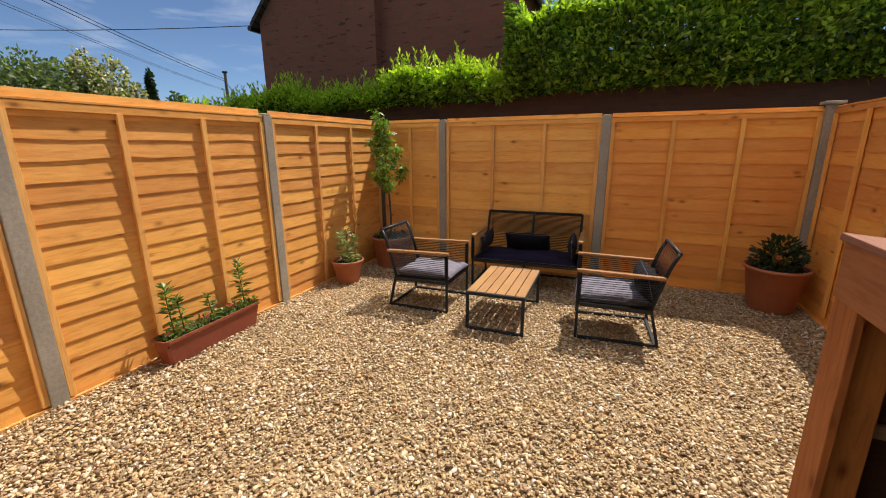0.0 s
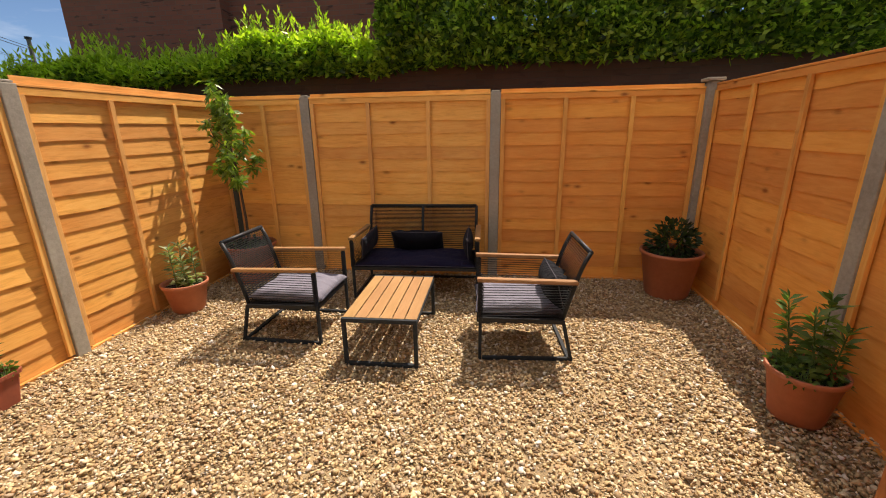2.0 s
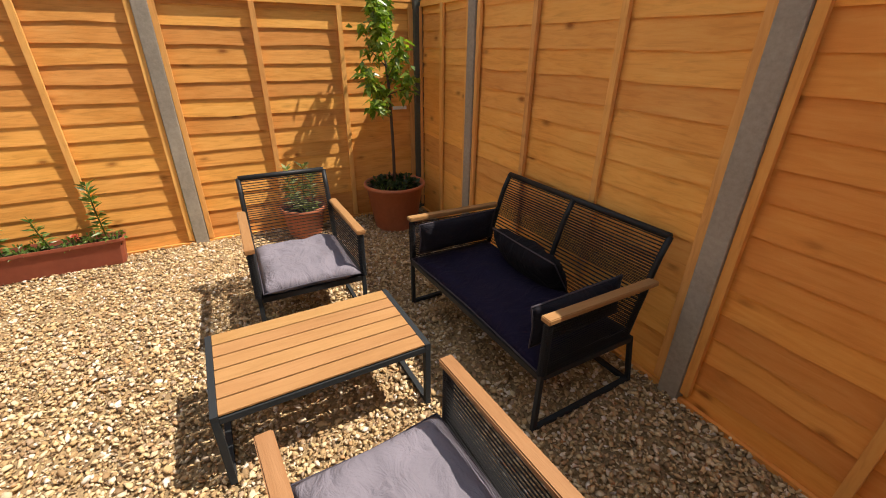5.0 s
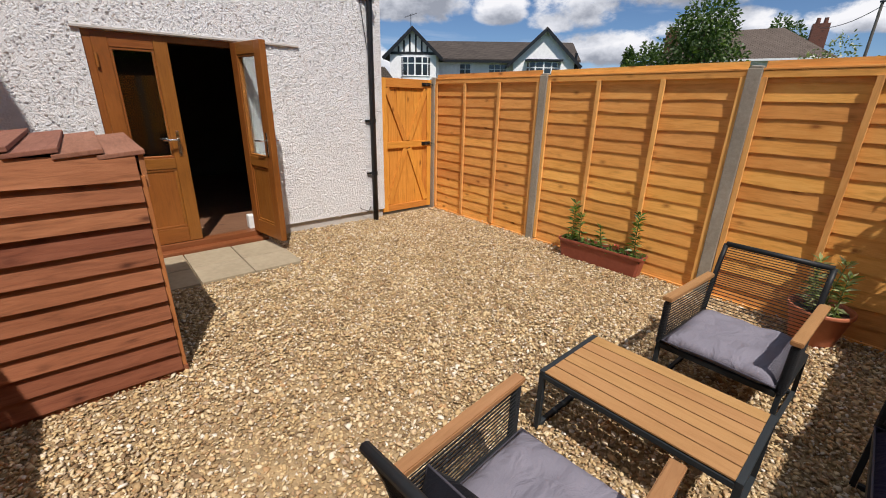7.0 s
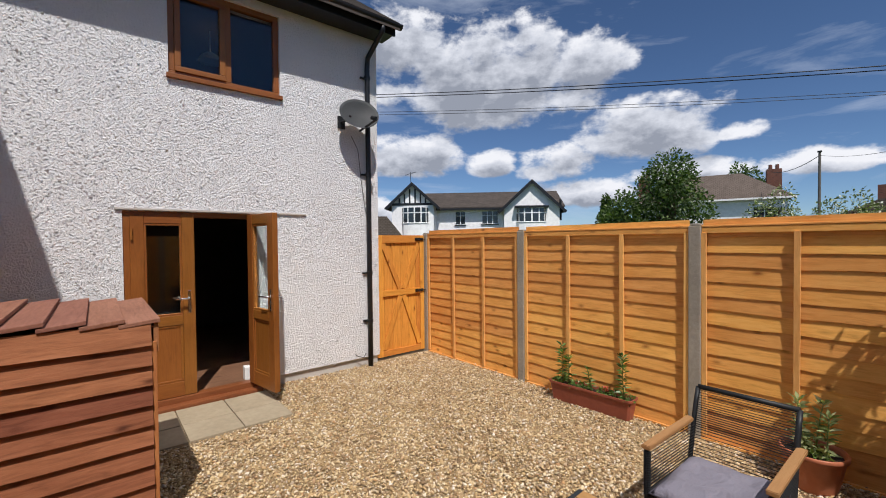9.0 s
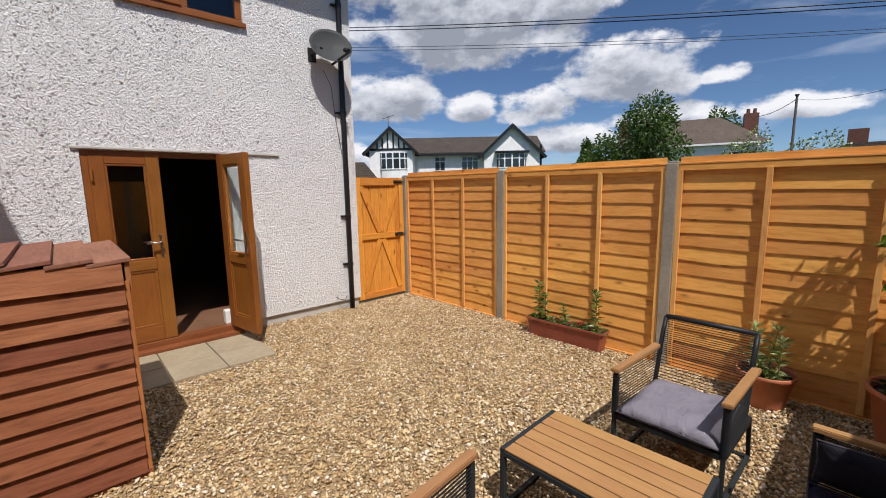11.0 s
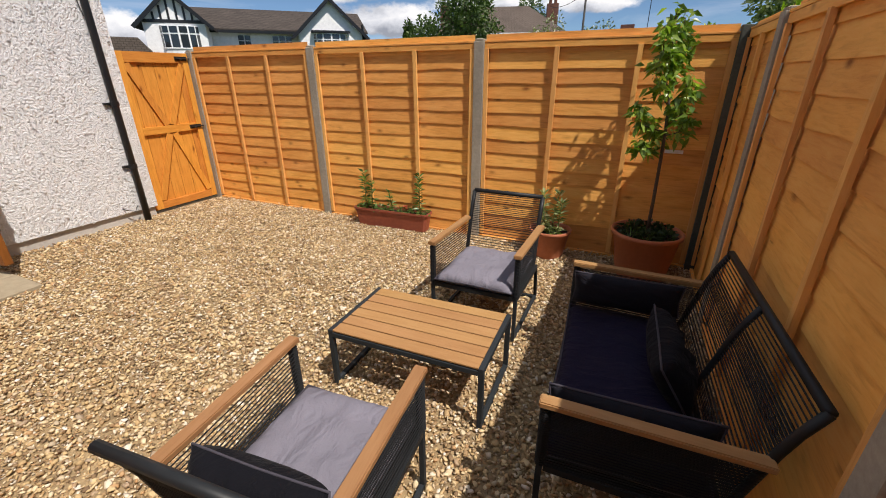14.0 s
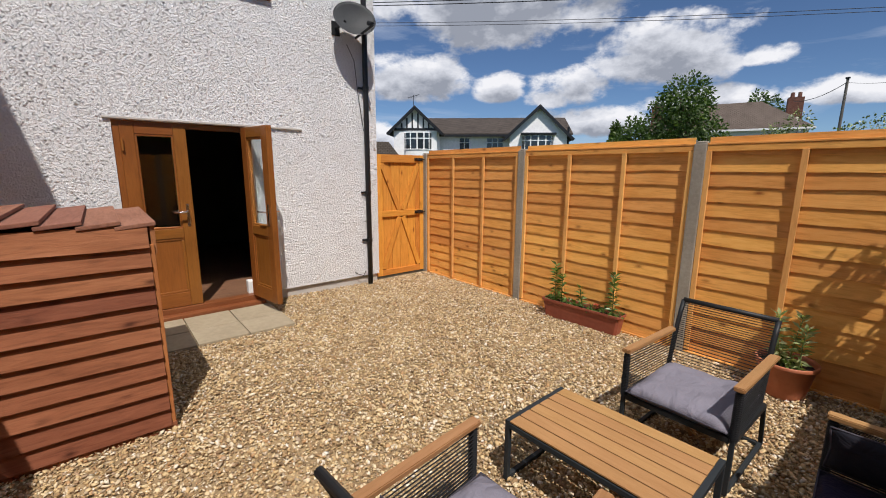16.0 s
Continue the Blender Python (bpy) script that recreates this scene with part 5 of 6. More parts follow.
    lily(at @ pose(0.04, -0.07, 0), 0.30, 93, "shorter leafy lily in the side pot", 0.095, LEAF, (0.02, -0.04))
    for k, (x, y) in enumerate(((-0.08, 0.05), (-0.07, -0.08), (0.07, -0.07), (0.0, 0.09))):
        bushy("bedding_plant", at @ pose(x, y, 0), 0.062, 0.09, 90, 0.04, LEAF, "low dark bedding plant in the side pot", 95 + k, PINK_PETAL if k == 2 else None, 2)
    # undergrowth of the tree pot
    for k in range(6):
        a = k * 1.05
        bushy("bedding_plant", pose(-2.675 + 0.13 * math.cos(a), 4.45 + 0.13 * math.sin(a), 0.345), 0.085, 0.08, 90, 0.05, DARK_LEAF, "low dark plant round the tree stem", 110 + k)


def build_fruit_tree():
    g = np.random.default_rng(21)
    t = thing("fruit_tree", pose(-2.675, 4.45, 0.34), "slim young fruit tree with drooping green leaves", "tree")
    stem = [(0, 0, 0), (0.006, 0.0, 0.3), (-0.004, -0.004, 0.6), (-0.01, -0.01, 0.82), (-0.03, -0.03, 1.1), (-0.06, -0.05, 1.35), (-0.09, -0.08, 1.58)]
    part("trunk", tube(stem, [0.014, 0.0125, 0.012, 0.011, 0.008, 0.006, 0.003], 9), BARK, t, smooth=True)
    tips = []
    limbs = [(0.70, (0.10, -0.16, 0.02)), (0.74, (-0.12, -0.10, 0.10)), (0.78, (0.16, 0.10, 0.12)), (0.80, (0.05, -0.20, 0.14)), (0.84, (-0.10, 0.12, 0.22)), (0.90, (0.10, 0.08, 0.26)), (0.98, (-0.12, -0.12, 0.26)),
             (1.02, (0.10, -0.06, 0.28)), (1.12, (-0.10, 0.06, 0.28)), (1.2, (0.08, -0.10, 0.26)), (1.3, (-0.08, 0.03, 0.24))]
    for z, d in limbs:
        i = max(k for k in range(len(stem)) if stem[k][2] <= z)
        j = min(i + 1, len(stem) - 1)
        f = (z - stem[i][2]) / max(stem[j][2] - stem[i][2], 1e-3)
        p = Vector(stem[i]).lerp(Vector(stem[j]), f)
        q = p + Vector(d)
        mid = p.lerp(q, 0.5) + Vector((d[0] * 0.25, d[1] * 0.25, -0.02))
        part("branch", tube([p, mid, q], [0.005, 0.004, 0.002], 6), BARK, t)
        tips += [p.lerp(mid, 0.6), mid, mid.lerp(q, 0.5), q, q]
    for z in np.linspace(1.2, 1.58, 8):
        i = max(k for k in range(len(stem)) if stem[k][2] <= z)
        j = min(i + 1, len(stem) - 1)
        tips.append(Vector(stem[i]).lerp(Vector(stem[j]), (z - stem[i][2]) / max(stem[j][2] - stem[i][2], 1e-3)))
    tips = np.array([list(v) for v in tips])
    n = 980
    base = tips[g.integers(0, len(tips), n)] + g.normal(0, 0.028, (n, 3))
    way = g.normal(size=(n, 3)) * np.array([1, 1, 0.6]) + np.array([0, 0, -0.2])
    part("leaves", leaves_mesh("leaves", base, way, 0.076, 0.034, FRUIT_LEAF, g, 0.35, 0.3), FRUIT_LEAF, t, "glossy drooping green leaves")
    part("label_tag", box(0.0, 0.004, 0.01, 0.13, 0.66, 0.685, 0.001), WHITE_TAG, t, "white plastic plant label")


build_pots()
build_fruit_tree()

# ---- behind the back fence ----


def build_hedge():
    # the wall's shade is put into its dark brick colour
    whole("garden_wall", box(-9.5, 7.0, 6.45, 6.7, -0.1, 2.30, 0.01), GARDEN_BRICK, "brick garden wall behind the fence, coloured dark as shaded", "wall", kind="structure")
    g = np.random.default_rng(3)
    h = thing("laurel_hedge", pose(0, 6.15, 2.13), "dense laurel hedge with young and sunlit-coloured tips over the wall", "hedge")
    low_n, high_n = 24000, 52000
    # clumps give the face its hollows
    def section(x0, x1, top, n):
        x = g.uniform(x0, x1, n)
        crest = top - 0.055 * np.maximum(0, -2.6 - x) * (top < 1) + 0.10 * np.sin(x * 1.9 + 1) + 0.06 * np.sin(x * 5.1)
        face = g.random(n)
        z = np.where(face < 0.72, g.uniform(0.10, 1, n) * crest, crest + g.normal(0, 0.05, n))
        bulge = 0.10 * np.sin(x * 3.3 + z * 4.0) + 0.07 * np.sin(x * 7.1 - z * 6.0)
        depth = np.abs(g.normal(0, 0.16, n))
        y = np.where(face < 0.72, -0.14 * np.sin(np.clip(z / crest, 0, 1) * 3.1) + 0.02 + bulge * 0.5 + depth, g.uniform(-0.1, 1.1, n))
        way = np.stack([g.normal(0, 0.9, n), np.where(face < 0.72, -0.6, 0.0) + g.normal(0, 0.5, n), 0.45 + g.normal(0, 0.6, n)], 1)
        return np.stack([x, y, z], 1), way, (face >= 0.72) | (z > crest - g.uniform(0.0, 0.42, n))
    a, wa, ta = section(-8.6, -1.62, 0.44, low_n)
    b, wb, tb = section(-1.66, 6.5, 1.16, high_n)
    part("low_foliage", leaves_mesh("low_foliage", a[~ta], wa[~ta], 0.10, 0.052, LAUREL, g, 0.3, 0.1), LAUREL, h)
    # leaves near the crest get the sun's brightness from their colour
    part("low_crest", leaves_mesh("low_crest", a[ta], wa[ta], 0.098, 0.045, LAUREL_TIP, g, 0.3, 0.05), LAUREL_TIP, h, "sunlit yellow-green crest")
    part("high_foliage", leaves_mesh("high_foliage", b[~tb], wb[~tb], 0.10, 0.052, LAUREL, g, 0.3, 0.1), LAUREL, h)
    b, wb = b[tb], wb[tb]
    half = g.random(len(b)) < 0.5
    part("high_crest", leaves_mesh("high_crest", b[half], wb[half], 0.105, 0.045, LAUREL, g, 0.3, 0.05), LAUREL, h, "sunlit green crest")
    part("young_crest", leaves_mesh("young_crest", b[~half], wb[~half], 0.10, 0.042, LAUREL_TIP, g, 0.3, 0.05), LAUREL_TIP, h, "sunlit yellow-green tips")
    # the side of the high part
    n = 2600
    c = np.stack([-1.62 + np.abs(g.normal(0, 0.08, n)), g.uniform(-0.1, 1.1, n), g.uniform(0.45, 1.3, n)], 1)
    wc = np.stack([np.full(n, -0.8), g.normal(0, 0.5, n), 0.5 + g.normal(0, 0.4, n)], 1)
    part("step_foliage", leaves_mesh("step_foliage", c, wc, 0.115, 0.042, LAUREL, g, 0.3, 0.1), LAUREL, h)
    # young upright shoots
    base, way = [], []
    for k in range(420):
        low = k < 250
        x = g.uniform(-8.5, -1.65) if low else g.uniform(-1.7, 6.4)
        top = (0.44 - 0.055 * max(0, -2.6 - x) if low else 1.16) + 0.10 * math.sin(x * 1.9 + 1) + 0.06 * math.sin(x * 5.1)
        y0, L = g.uniform(-0.12, 0.6), g.uniform(0.10, 0.36)
        lean = g.normal(0, 0.25, 2)
        for t in np.linspace(0, 1, 13):
            base.append((x + lean[0] * L * t, y0 + lean[1] * L * t, top - 0.03 + L * t))
            a = g.uniform(0, 6.28)
            way.append((math.cos(a) * 0.8, math.sin(a) * 0.8, 0.6 + t))
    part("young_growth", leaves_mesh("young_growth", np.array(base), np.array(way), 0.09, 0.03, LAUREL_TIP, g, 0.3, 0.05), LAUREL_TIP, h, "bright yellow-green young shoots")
    # dark boxes that close the hedge; their colour stands in for its inner shade
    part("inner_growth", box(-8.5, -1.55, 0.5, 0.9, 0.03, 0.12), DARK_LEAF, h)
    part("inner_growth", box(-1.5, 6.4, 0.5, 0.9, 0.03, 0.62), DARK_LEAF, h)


def build_brick_house():
    h = thing("brick_house", pose(-4.95, 7.9, 0), "red brick house gable with a chimney breast", "house")
    W, E, R = 3.05, 4.32, 7.5
    part("wall", prism([(-W, 0), (W, 0), (W, E), (0, R), (-W, E)], 0.0, 8.0), BRICK, h)
    part("chimney_breast", box(-0.52, 0.18, -0.22, 0.0, 0, R + 0.3), BRICK, h)
    part("chimney", box(-0.52, 0.40, -0.22, 0.6, R - 0.5, R + 1.3), BRICK, h)
    dx, dz = W + 0.16, (R - E) * (W + 0.16) / W
    for s in (-1, 1):
        part("roof", prism([(s * dx, R - dz + 0.03), (0, R + 0.03), (0, R + 0.17), (s * (dx + 0.02), R - dz + 0.13)], -0.12, 8.1), ROOF, h)
        part("gutter", tube([(s * (dx + 0.03), -0.14, R - dz + 0.02), (s * (dx + 0.03), 8.1, R - dz + 0.02)], 0.055, 10), BLACK, h)


build_hedge()
build_brick_house()

# ---- far houses, trees, poles ----


def toward(az, dist, z=0.0, base=(0.85, 4.15)):
    a = radians(az)
    return Vector((base[0] + dist * math.sin(a), base[1] + dist * math.cos(a), z))


def facing(az, dist, z=0.0):
    p = toward(az, dist, z)
    return pose(p.x, p.y, p.z, 0, 0, -az)


def far_window(h, x0, x1, y, z0, z1, cols, rows=2, dark_sill=True):
    """A white casement: panes, frame, bars and sill. The house front looks to local -y."""
    w = part("window", box(x0, x1, y - 0.02, y + 0.03, z0, z1), FAR_WHITE, h)
    dx, t = (x1 - x0) / cols, 0.055
    zs = z0 + (z1 - z0) * 0.66
    for k in range(cols):
        for a, b in ((z0 + t, zs - t / 2), (zs + t / 2, z1 - t)):
            part("pane", box(x0 + k * dx + t, x0 + (k + 1) * dx - t * 0.4, y - 0.03, y - 0.021, a, b), DARK_PANE, w)
    part("sill", box(x0 - 0.08, x1 + 0.08, y - 0.12, y - 0.0, z0 - 0.09, z0, 0.01), BLACK if dark_sill else FAR_WHITE, w)


def bay(h, xc, half, y, z0, z1, s0):
    """A shallow round bay with a band of windows."""
    n = 7
    pts = [(xc + half * math.cos(a), y - 0.55 * math.sin(a) ** 0.8) for a in np.linspace(math.pi, 0, n)]
    bm = bmesh.new()
    a = [bm.verts.new((px, py, s0)) for px, py in pts]
    b = [bm.verts.new((px, py, z1 + 0.05)) for px, py in pts]
    for k in range(n - 1):
        bm.faces.new((a[k], a[k + 1], b[k + 1], b[k]))
    bm.faces.new(b)
    bm.faces.new(a[::-1])
    bmesh.ops.recalc_face_normals(bm, faces=bm.faces)
    w = part("bay_window", bm, FAR_WHITE, h, "white round bay window")
    zs = z0 + (z1 - z0) * 0.66
    for (ax, ay), (bx, by) in zip(pts, pts[1:]):
        p, q = Vector((ax, ay, 0)), Vector((bx, by, 0))
        if (q - p).length < 0.12:
            continue
        out = Vector((q.y - p.y, -(q.x - p.x), 0)).normalized()
        for lo, hi in ((z0, zs - 0.05), (zs + 0.05, z1)):
            u, v = p.lerp(q, 0.10) + out * 0.012, p.lerp(q, 0.90) + out * 0.012
            part("pane", bar((u.x, u.y, (lo + hi) / 2), (v.x, v.y, (lo + hi) / 2), 0.02, hi - lo), DARK_PANE, w)
    part("sill", tube([(px, py - 0.02, z0 - 0.06) for px, py in pts], 0.05, 6), FAR_WHITE, w)


def gabled(h, x0, x1, y0, y1, eave, ridge, timber):
    """A wing whose gable looks to -y."""
    xc = (x0 + x1) / 2
    part("wall", prism([(x0, 0), (x1, 0), (x1, eave), (xc, ridge), (x0, eave)], y0, y1), FAR_WHITE, h)
    o = 0.55
    k = (ridge - eave) / ((x1 - x0) / 2)
    for s in (-1, 1):
        e = xc + s * ((x1 - x0) / 2 + o)
        ze = eave - o * k
        part("roof", prism([(xc, ridge + 0.05), (xc, ridge + 0.25), (e, ze + 0.2), (e, ze)], y0 - 0.35, y1), ROOF, h)
        part("bargeboard", bar((xc, y0 - 0.4, ridge + 0.06), (e, y0 - 0.4, ze + 0.02), 0.08, 0.26), BLACK, h, "black bargeboard")
    if timber:
        part("timber_rail", box(x0 + 0.05, x1 - 0.05, y0 - 0.06, y0 - 0.003, eave - 0.12, eave + 0.10), BLACK, h, "black half-timber rail")
        for f in (-0.62, -0.38, -0.13, 0.13, 0.38, 0.62):
            x = xc + f * (x1 - x0) / 2
            part("timber_stud", box(x - 0.07, x + 0.07, y0 - 0.06, y0 - 0.003, eave + 0.1, ridge - abs(f) * (ridge - eave) - 0.12), BLACK, h, "black half-timber stud")


def build_white_houses():
    h = thing("white_house", facing(-135.4, 40), "white rendered house pair with half-timbered gable and bays", "house")
    part("wall", box(-7.4, 8.0, 1.6, 9.5, 0, 4.95), FAR_WHITE, h)
    part("roof", prism([(1.0, 4.85), (5.4, 6.75), (5.4, 6.95), (1.0, 5.02)], -8.0, 8.6), ROOF, h).matrix_basis = Matrix(((0, 1, 0, 0), (1, 0, 0, 0), (0, 0, 1, 0), (0, 0, 0, 1)))
    part("roof", prism([(5.4, 6.75), (10.0, 4.85), (10.0, 5.02), (5.4, 6.95)], -8.0, 8.6), ROOF, h).matrix_basis = Matrix(((0, 1, 0, 0), (1, 0, 0, 0), (0, 0, 1, 0), (0, 0, 0, 1)))
    gabled(h, -8.0, -4.0, -1.2, 5.4, 5.2, 7.0, True)
    gabled(h, 2.7, 8.0, 0.6, 5.4, 4.85, 7.3, False)
    part("eave_board", box(-4.0, 3.0, 0.95, 1.1, 4.72, 4.92), BLACK, h, "black eaves board")
    bay(h, -5.75, 1.25, -1.2, 3.45, 4.85, 0.0)
    bay(h, 5.3, 1.4, 0.6, 3.5, 4.75, 0.0)
    part("bay_head", box(3.7, 6.9, -0.1, 0.6, 4.82, 5.0, 0.02), BLACK, h, "black board over the bay")
    far_window(h, -2.1, -1.1, 1.6, 3.3, 4.65, 2)
    far_window(h, 0.55, 2.15, 1.6, 3.35, 4.65, 3)
    far_window(h, 0.3, 2.4, 1.6, 0.9, 2.05, 3)
    part("porch_roof", prism([(-3.6, 1.75), (-2.7, 2.75), (-0.2, 2.75), (0.3, 1.75)], -0.4, 1.6), ROOF_RED, h, "brown tiled porch roof")
    part("downpipe", tube([(2.85, 1.5, 4.7), (2.85, 1.5, 0)], 0.06, 8), BLACK, h)
    part("downpipe", tube([(8.15, 0.9, 5.6), (8.15, 0.9, 3.6)], 0.11, 8), BLACK, h, "black flue on the end wall")
    part("chimney", box(-7.5, -6.7, 4.4, 5.2, 6.5, 7.6), CHIMNEY, h)
    aer = part("aerial", tube([(-7.1, 4.8, 7.5), (-7.1, 4.8, 9.2)], 0.03, 6), STEEL, h)
    part("boom", tube([(-7.7, 4.8, 8.9), (-6.5, 4.8, 9.25)], 0.02, 5), STEEL, aer)
    for k in range(5):
        part("element", tube([(-7.6 + k * 0.25, 4.5, 8.93 + k * 0.075), (-7.6 + k * 0.25, 5.1, 8.93 + k * 0.075)], 0.015, 4), STEEL, aer)
    # low red roof at the edge
    e = thing("outbuilding", facing(-149.3, 37), "low brown-roofed outbuilding beside the white house", "outbuilding")
    part("wall", box(-2.2, 2.2, 0, 4, 0, 2.0), FAR_WHITE, e)
    part("roof", prism([(-2.5, 2.0), (-1.0, 3.9), (1.0, 3.9), (2.5, 2.0)], -0.3, 4.3), ROOF_RED, e)
    # second house
    h = thing("hipped_house", facing(-107.0, 45), "white house with a weathered hipped roof and chimneys", "house")
    part("wall", box(-6.4, 5.4, 0, 8, 0, 5.2), FAR_WHITE, h)
    bm = bmesh.new()
    v = [bm.verts.new(p) for p in ((-6.9, -0.5, 5.15), (5.9, -0.5, 5.15), (5.9, 8.5, 5.15), (-6.9, 8.5, 5.15), (-3.4, 4.0, 7.9), (2.4, 4.0, 7.9))]
    for f in ((0, 1, 5, 4), (1, 2, 5), (2, 3, 4, 5), (3, 0, 4), (3, 2, 1, 0)):
        bm.faces.new([v[i] for i in f])
    part("roof", bm, ROOF_RED, h)
    part("eave_board", box(-6.9, 5.9, -0.55, -0.45, 5.0, 5.15), FAR_WHITE, h)
    for x in (-6.0, 4.8):
        c = part("chimney", box(x - 0.55, x + 0.55, 3.4, 4.4, 5.6, 8.0), CHIMNEY, h, "red brick chimney")
        for u in (-0.25, 0.25):
            part("chimney_pot", tube([(x + u, 3.9, 7.95), (x + u, 3.9, 8.45)], [0.17, 0.14], 10), CHIMNEY, c)
    far_window(h, 3.0, 4.6, 0, 3.2, 4.4, 2)
    # third, only its chimney and ridge
    h = thing("bungalow", facing(-92.0, 40), "distant low house with one brick chimney", "house")
    part("wall", box(-4, 4.5, 0, 7, 0, 2.6), FAR_WHITE, h)
    part("roof", prism([(-4.5, 2.5), (-1, 4.2), (2, 4.2), (5, 2.5)], -0.3, 7.3), ROOF_RED, h)
    part("chimney", box(-1.2, -0.1, 3, 3.8, 3.6, 5.4), CHIMNEY, h, "red brick chimney")
    part("aerial", tube([(0.9, 3.2, 4.0), (0.9, 3.2, 7.2)], 0.03, 5), STEEL, h)


def far_tree(name, m, height, spread, trunk_h, n, size, mat, label, seed, lobes=14, bloom=None, nb=0, cone=False):
    """A trunk, limbs and a crown of leaf clumps."""
    g = np.random.default_rng(seed)
    t = thing(name, m, label, "tree" if height > 3 else "shrub")
    part("trunk", tube([(0, 0, -0.1), (0.05, 0, trunk_h * 0.5), (0.0, 0.06, trunk_h), (0.0, 0.0, height * 0.75)], [height * 0.03, height * 0.024, height * 0.02, height * 0.004], 9), BARK, t, smooth=True)
    ch = height - trunk_h
    base, way = [], []
    for k in range(lobes):
        f = (k + 0.5) / lobes
        a = k * 2.4 + g.uniform(-0.4, 0.4)
        if cone:
            rad = spread * (1 - f) * 0.8
            c = np.array([rad * 0.45 * math.cos(a), rad * 0.45 * math.sin(a), trunk_h + ch * f * 0.97])
            lr = max(0.10 * spread, spread * 0.55 * (1 - f))
            lz = ch * 0.12
        else:
            rad = spread * (0.25 + 0.6 * math.sin(math.pi * min(0.95, 0.15 + f * 0.85))) * g.uniform(0.5, 1.0)
            c = np.array([rad * math.cos(a), rad * math.sin(a), trunk_h + ch * (0.12 + 0.74 * f)])
            lr, lz = spread * g.uniform(0.26, 0.44), ch * g.uniform(0.14, 0.22)
            part("limb", tube([(0, 0, trunk_h * 0.8 + ch * f * 0.3), tuple(c * np.array([0.5, 0.5, 1]) - np.array([0, 0, ch * 0.1])), tuple(c)], [height * 0.012, height * 0.008, height * 0.002], 5), BARK, t)
        b, d = ball_points(g, n // lobes, c, (lr, lr, lz), 0.35)
        base.append(b)
        way.append(d + g.normal(0, 0.5, d.shape))
    base, way = np.concatenate(base), np.concatenate(way)
    part("crown", leaves_mesh("crown", base, way, size, size * 0.55, mat, g, 0.2, 0.15), mat, t)
    if bloom:
        pick = g.integers(0, len(base), nb)
        out = base[pick] + way[pick] / np.linalg.norm(way[pick], axis=1, keepdims=True) * size * 0.7
        part("blossom", leaves_mesh("blossom", out, g.normal(size=(nb, 3)), size * 0.8, size * 0.7, bloom, g), bloom, t)
    return t


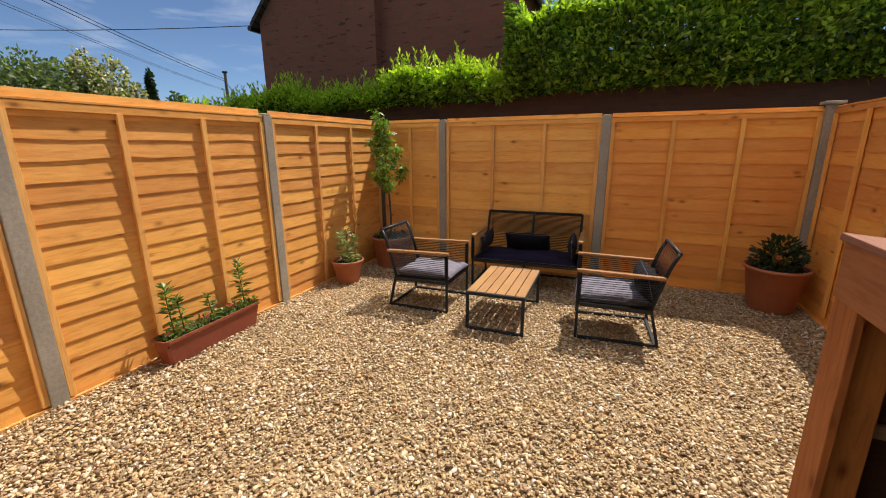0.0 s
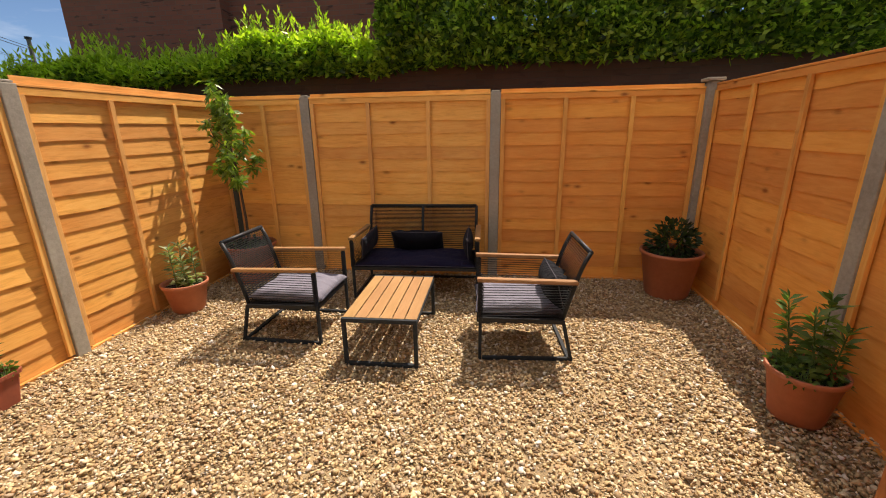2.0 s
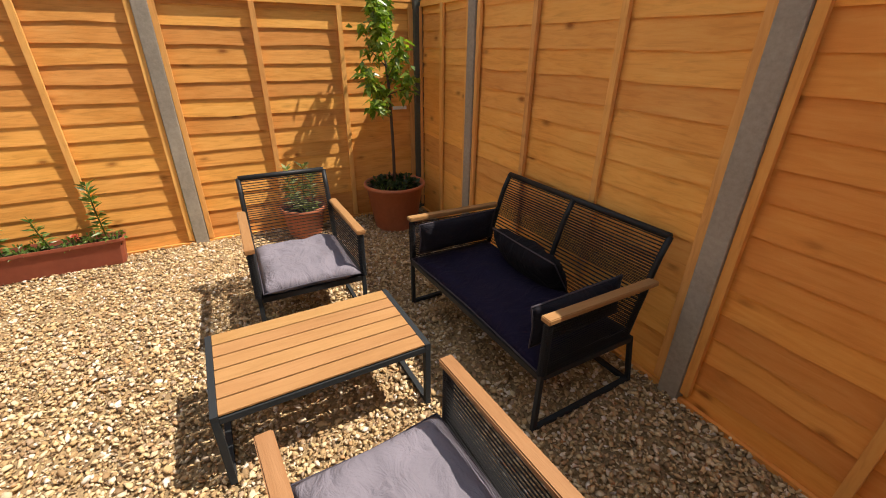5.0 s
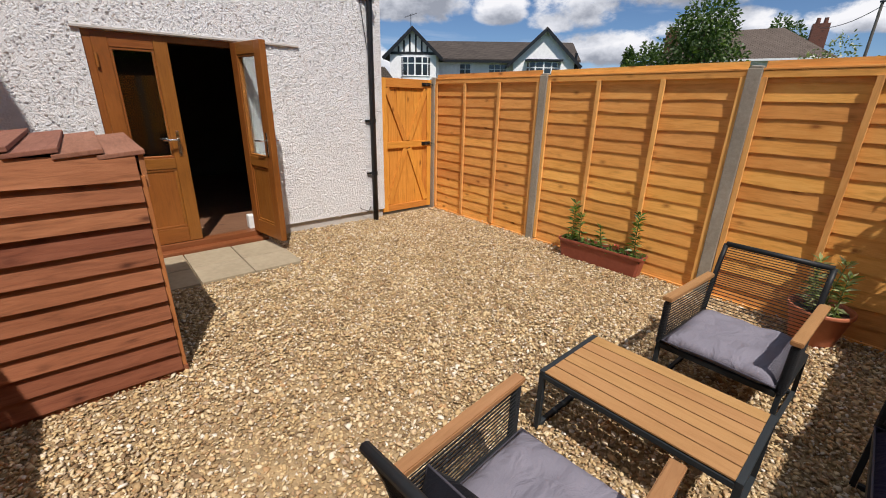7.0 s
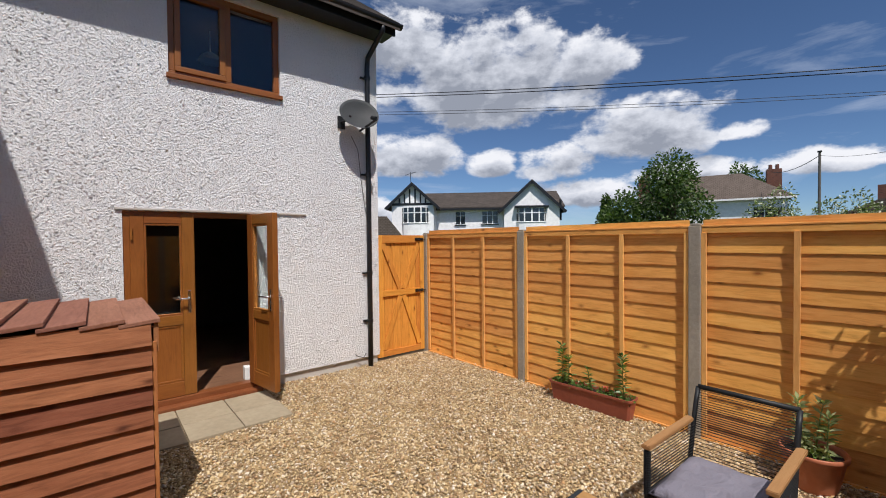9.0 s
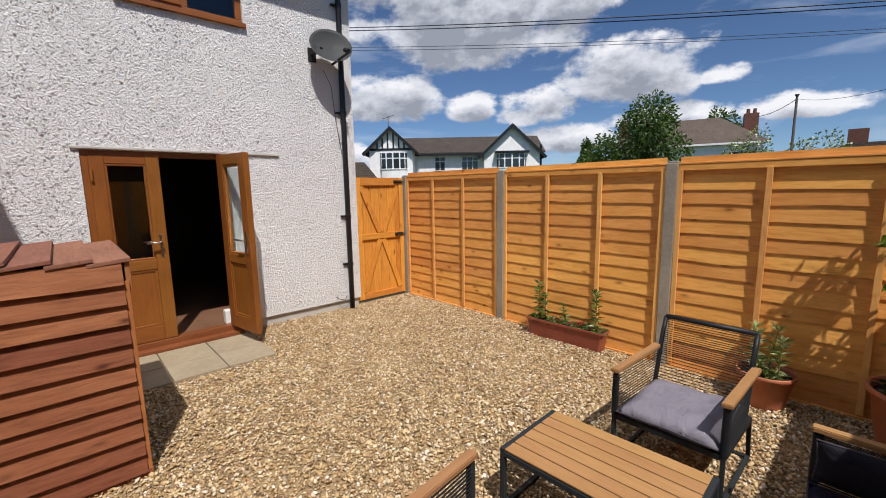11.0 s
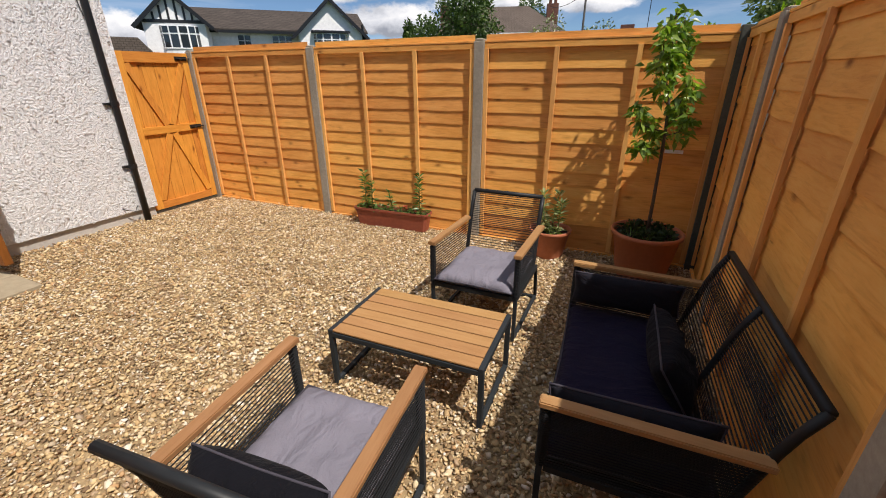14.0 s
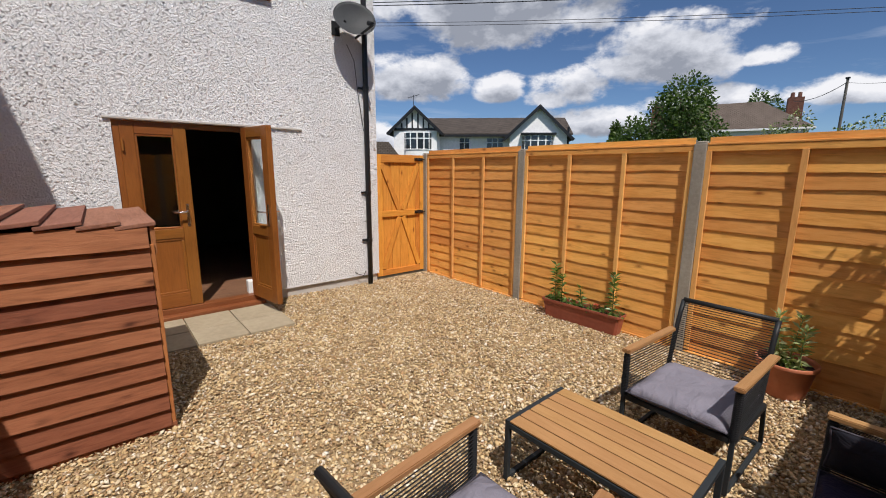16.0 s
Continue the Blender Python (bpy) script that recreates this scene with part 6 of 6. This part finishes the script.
def build_trees():
    far_tree("tree", facing(-111.4, 22), 5.7, 1.85, 1.0, 9000, 0.17, TREE_LEAF, "leafy dark green tree beyond the fence", 1, 30)
    far_tree("tree", facing(-116.5, 21), 3.9, 1.3, 0.5, 3600, 0.18, TREE_LEAF, "lower bright green tree beyond the fence", 2, 12)
    far_tree("conifer", facing(-118.4, 24), 3.9, 2.0, 0.3, 5000, 0.16, TREE_LEAF, "small pointed conifer beyond the fence", 3, 18, cone=True)
    far_tree("tree", facing(-103.9, 60), 10.6, 2.6, 3.0, 2600, 0.4, TREE_LEAF, "round tree behind the hipped roof", 4, 10)
    far_tree("rose_bush", facing(-101.3, 9.5), 2.60, 0.66, 0.6, 3200, 0.055, GREY_LEAF, "rambling bush with white blossom above the fence", 5, 11, ROSE_WHITE, 700)
    far_tree("rose_bush", facing(-95.6, 9.5), 2.52, 0.68, 0.6, 3200, 0.055, GREY_LEAF, "rambling bush with white blossom above the fence", 6, 11, ROSE_WHITE, 700)
    far_tree("tree", facing(-83.6, 22), 3.35, 1.4, 0.6, 2600, 0.2, FRUIT_LEAF, "low bright green tree beyond the side fence", 7, 10)
    far_tree("tree", facing(-122.3, 55), 3.2, 3.0, 0.5, 1800, 0.4, TREE_LEAF, "distant low tree line by the houses", 9, 9)
    b = (0.0, -0.1)

    def at(az, d):
        p = toward(az, d, 0, b)
        return pose(p.x, p.y, 0)
    far_tree("willow", at(-66.0, 24), 5.2, 2.9, 0.8, 8000, 0.24, GREY_LEAF, "feathery grey-green tree beyond the fence", 10, 18)
    far_tree("flowering_shrub", at(-61.3, 24), 5.5, 1.75, 0.6, 3000, 0.2, GREY_LEAF, "tall shrub covered in cream blossom", 12, 13, CREAM, 4800)
    far_tree("flowering_shrub", at(-58.6, 24), 4.2, 1.0, 0.4, 1500, 0.2, GREY_LEAF, "smaller shrub covered in cream blossom", 13, 9, CREAM, 2600)
    far_tree("conifer", at(-56.7, 26), 5.0, 0.9, 0.3, 3200, 0.2, DARK_LEAF, "dark narrow conifer in the distance", 14, 14, cone=True)
    far_tree("tree", at(-54.0, 19), 3.5, 1.05, 0.4, 3000, 0.18, TREE_LEAF, "round green bush in the distance", 15, 11)
    far_tree("tree", at(-51.5, 20), 3.2, 1.0, 0.4, 2400, 0.18, TREE_LEAF, "round green bush in the distance", 16, 11)


def sagging(p, q, sag, n=20):
    p, q = Vector(p), Vector(q)
    return [p.lerp(q, t) - Vector((0, 0, sag * 4 * t * (1 - t))) for t in np.linspace(0, 1, n)]


def build_wires():
    def pole(at, h, label):
        p = thing("utility_pole", pose(at.x, at.y, 0), label, "utility pole")
        part("pole", tube([(0, 0, -0.1), (0, 0, h)], [0.095, 0.07], 10), GREY_POLE, p)
        part("cap", tube([(0, 0, h), (0, 0, h + 0.08)], 0.12, 10), STEEL, p)

    def cable(p, q, sag, r, label):
        whole("overhead_cable", tube(sagging(p, q, sag), r, 5), CABLE, label, "cable")
    a = toward(-97.7, 35)
    pole(a, 7.0, "grey timber utility pole behind the roofs")
    top = Vector((a.x, a.y, 6.8))
    cable(top, toward(-101.5, 45, 7.2), 0.3, 0.022, "thin cable from the pole to a chimney")
    b = (0.0, -0.1)
    c = toward(-49.3, 25, 0, b)
    pole(c, 5.15, "dark utility pole beyond the hedge")
    ctop = Vector((c.x, c.y, 4.75))
    cable((-8.15, 7.75, 4.22), top, 0.7, 0.009, "taut cable from the brick house gutter")
    # pairs over the yard's far side
    for dz, off, r in ((0.0, 0.0, 0.011), (0.07, 0.1, 0.011), (-0.42, 0.0, 0.006), (-0.5, 0.1, 0.006)):
        p, q = toward(-93.9, 12, 5.02 + dz), toward(-148.9, 12, 5.82 + dz)
        d = (q - p)
        cable(ctop + Vector((off, 0, dz)), Vector((q.x + d.x * 0.6, q.y + d.y * 0.6, 6.55 + dz)), 0.565, r, "thin overhead cable crossing the sky")


build_white_houses()
build_trees()
build_wires()
build_gravel()
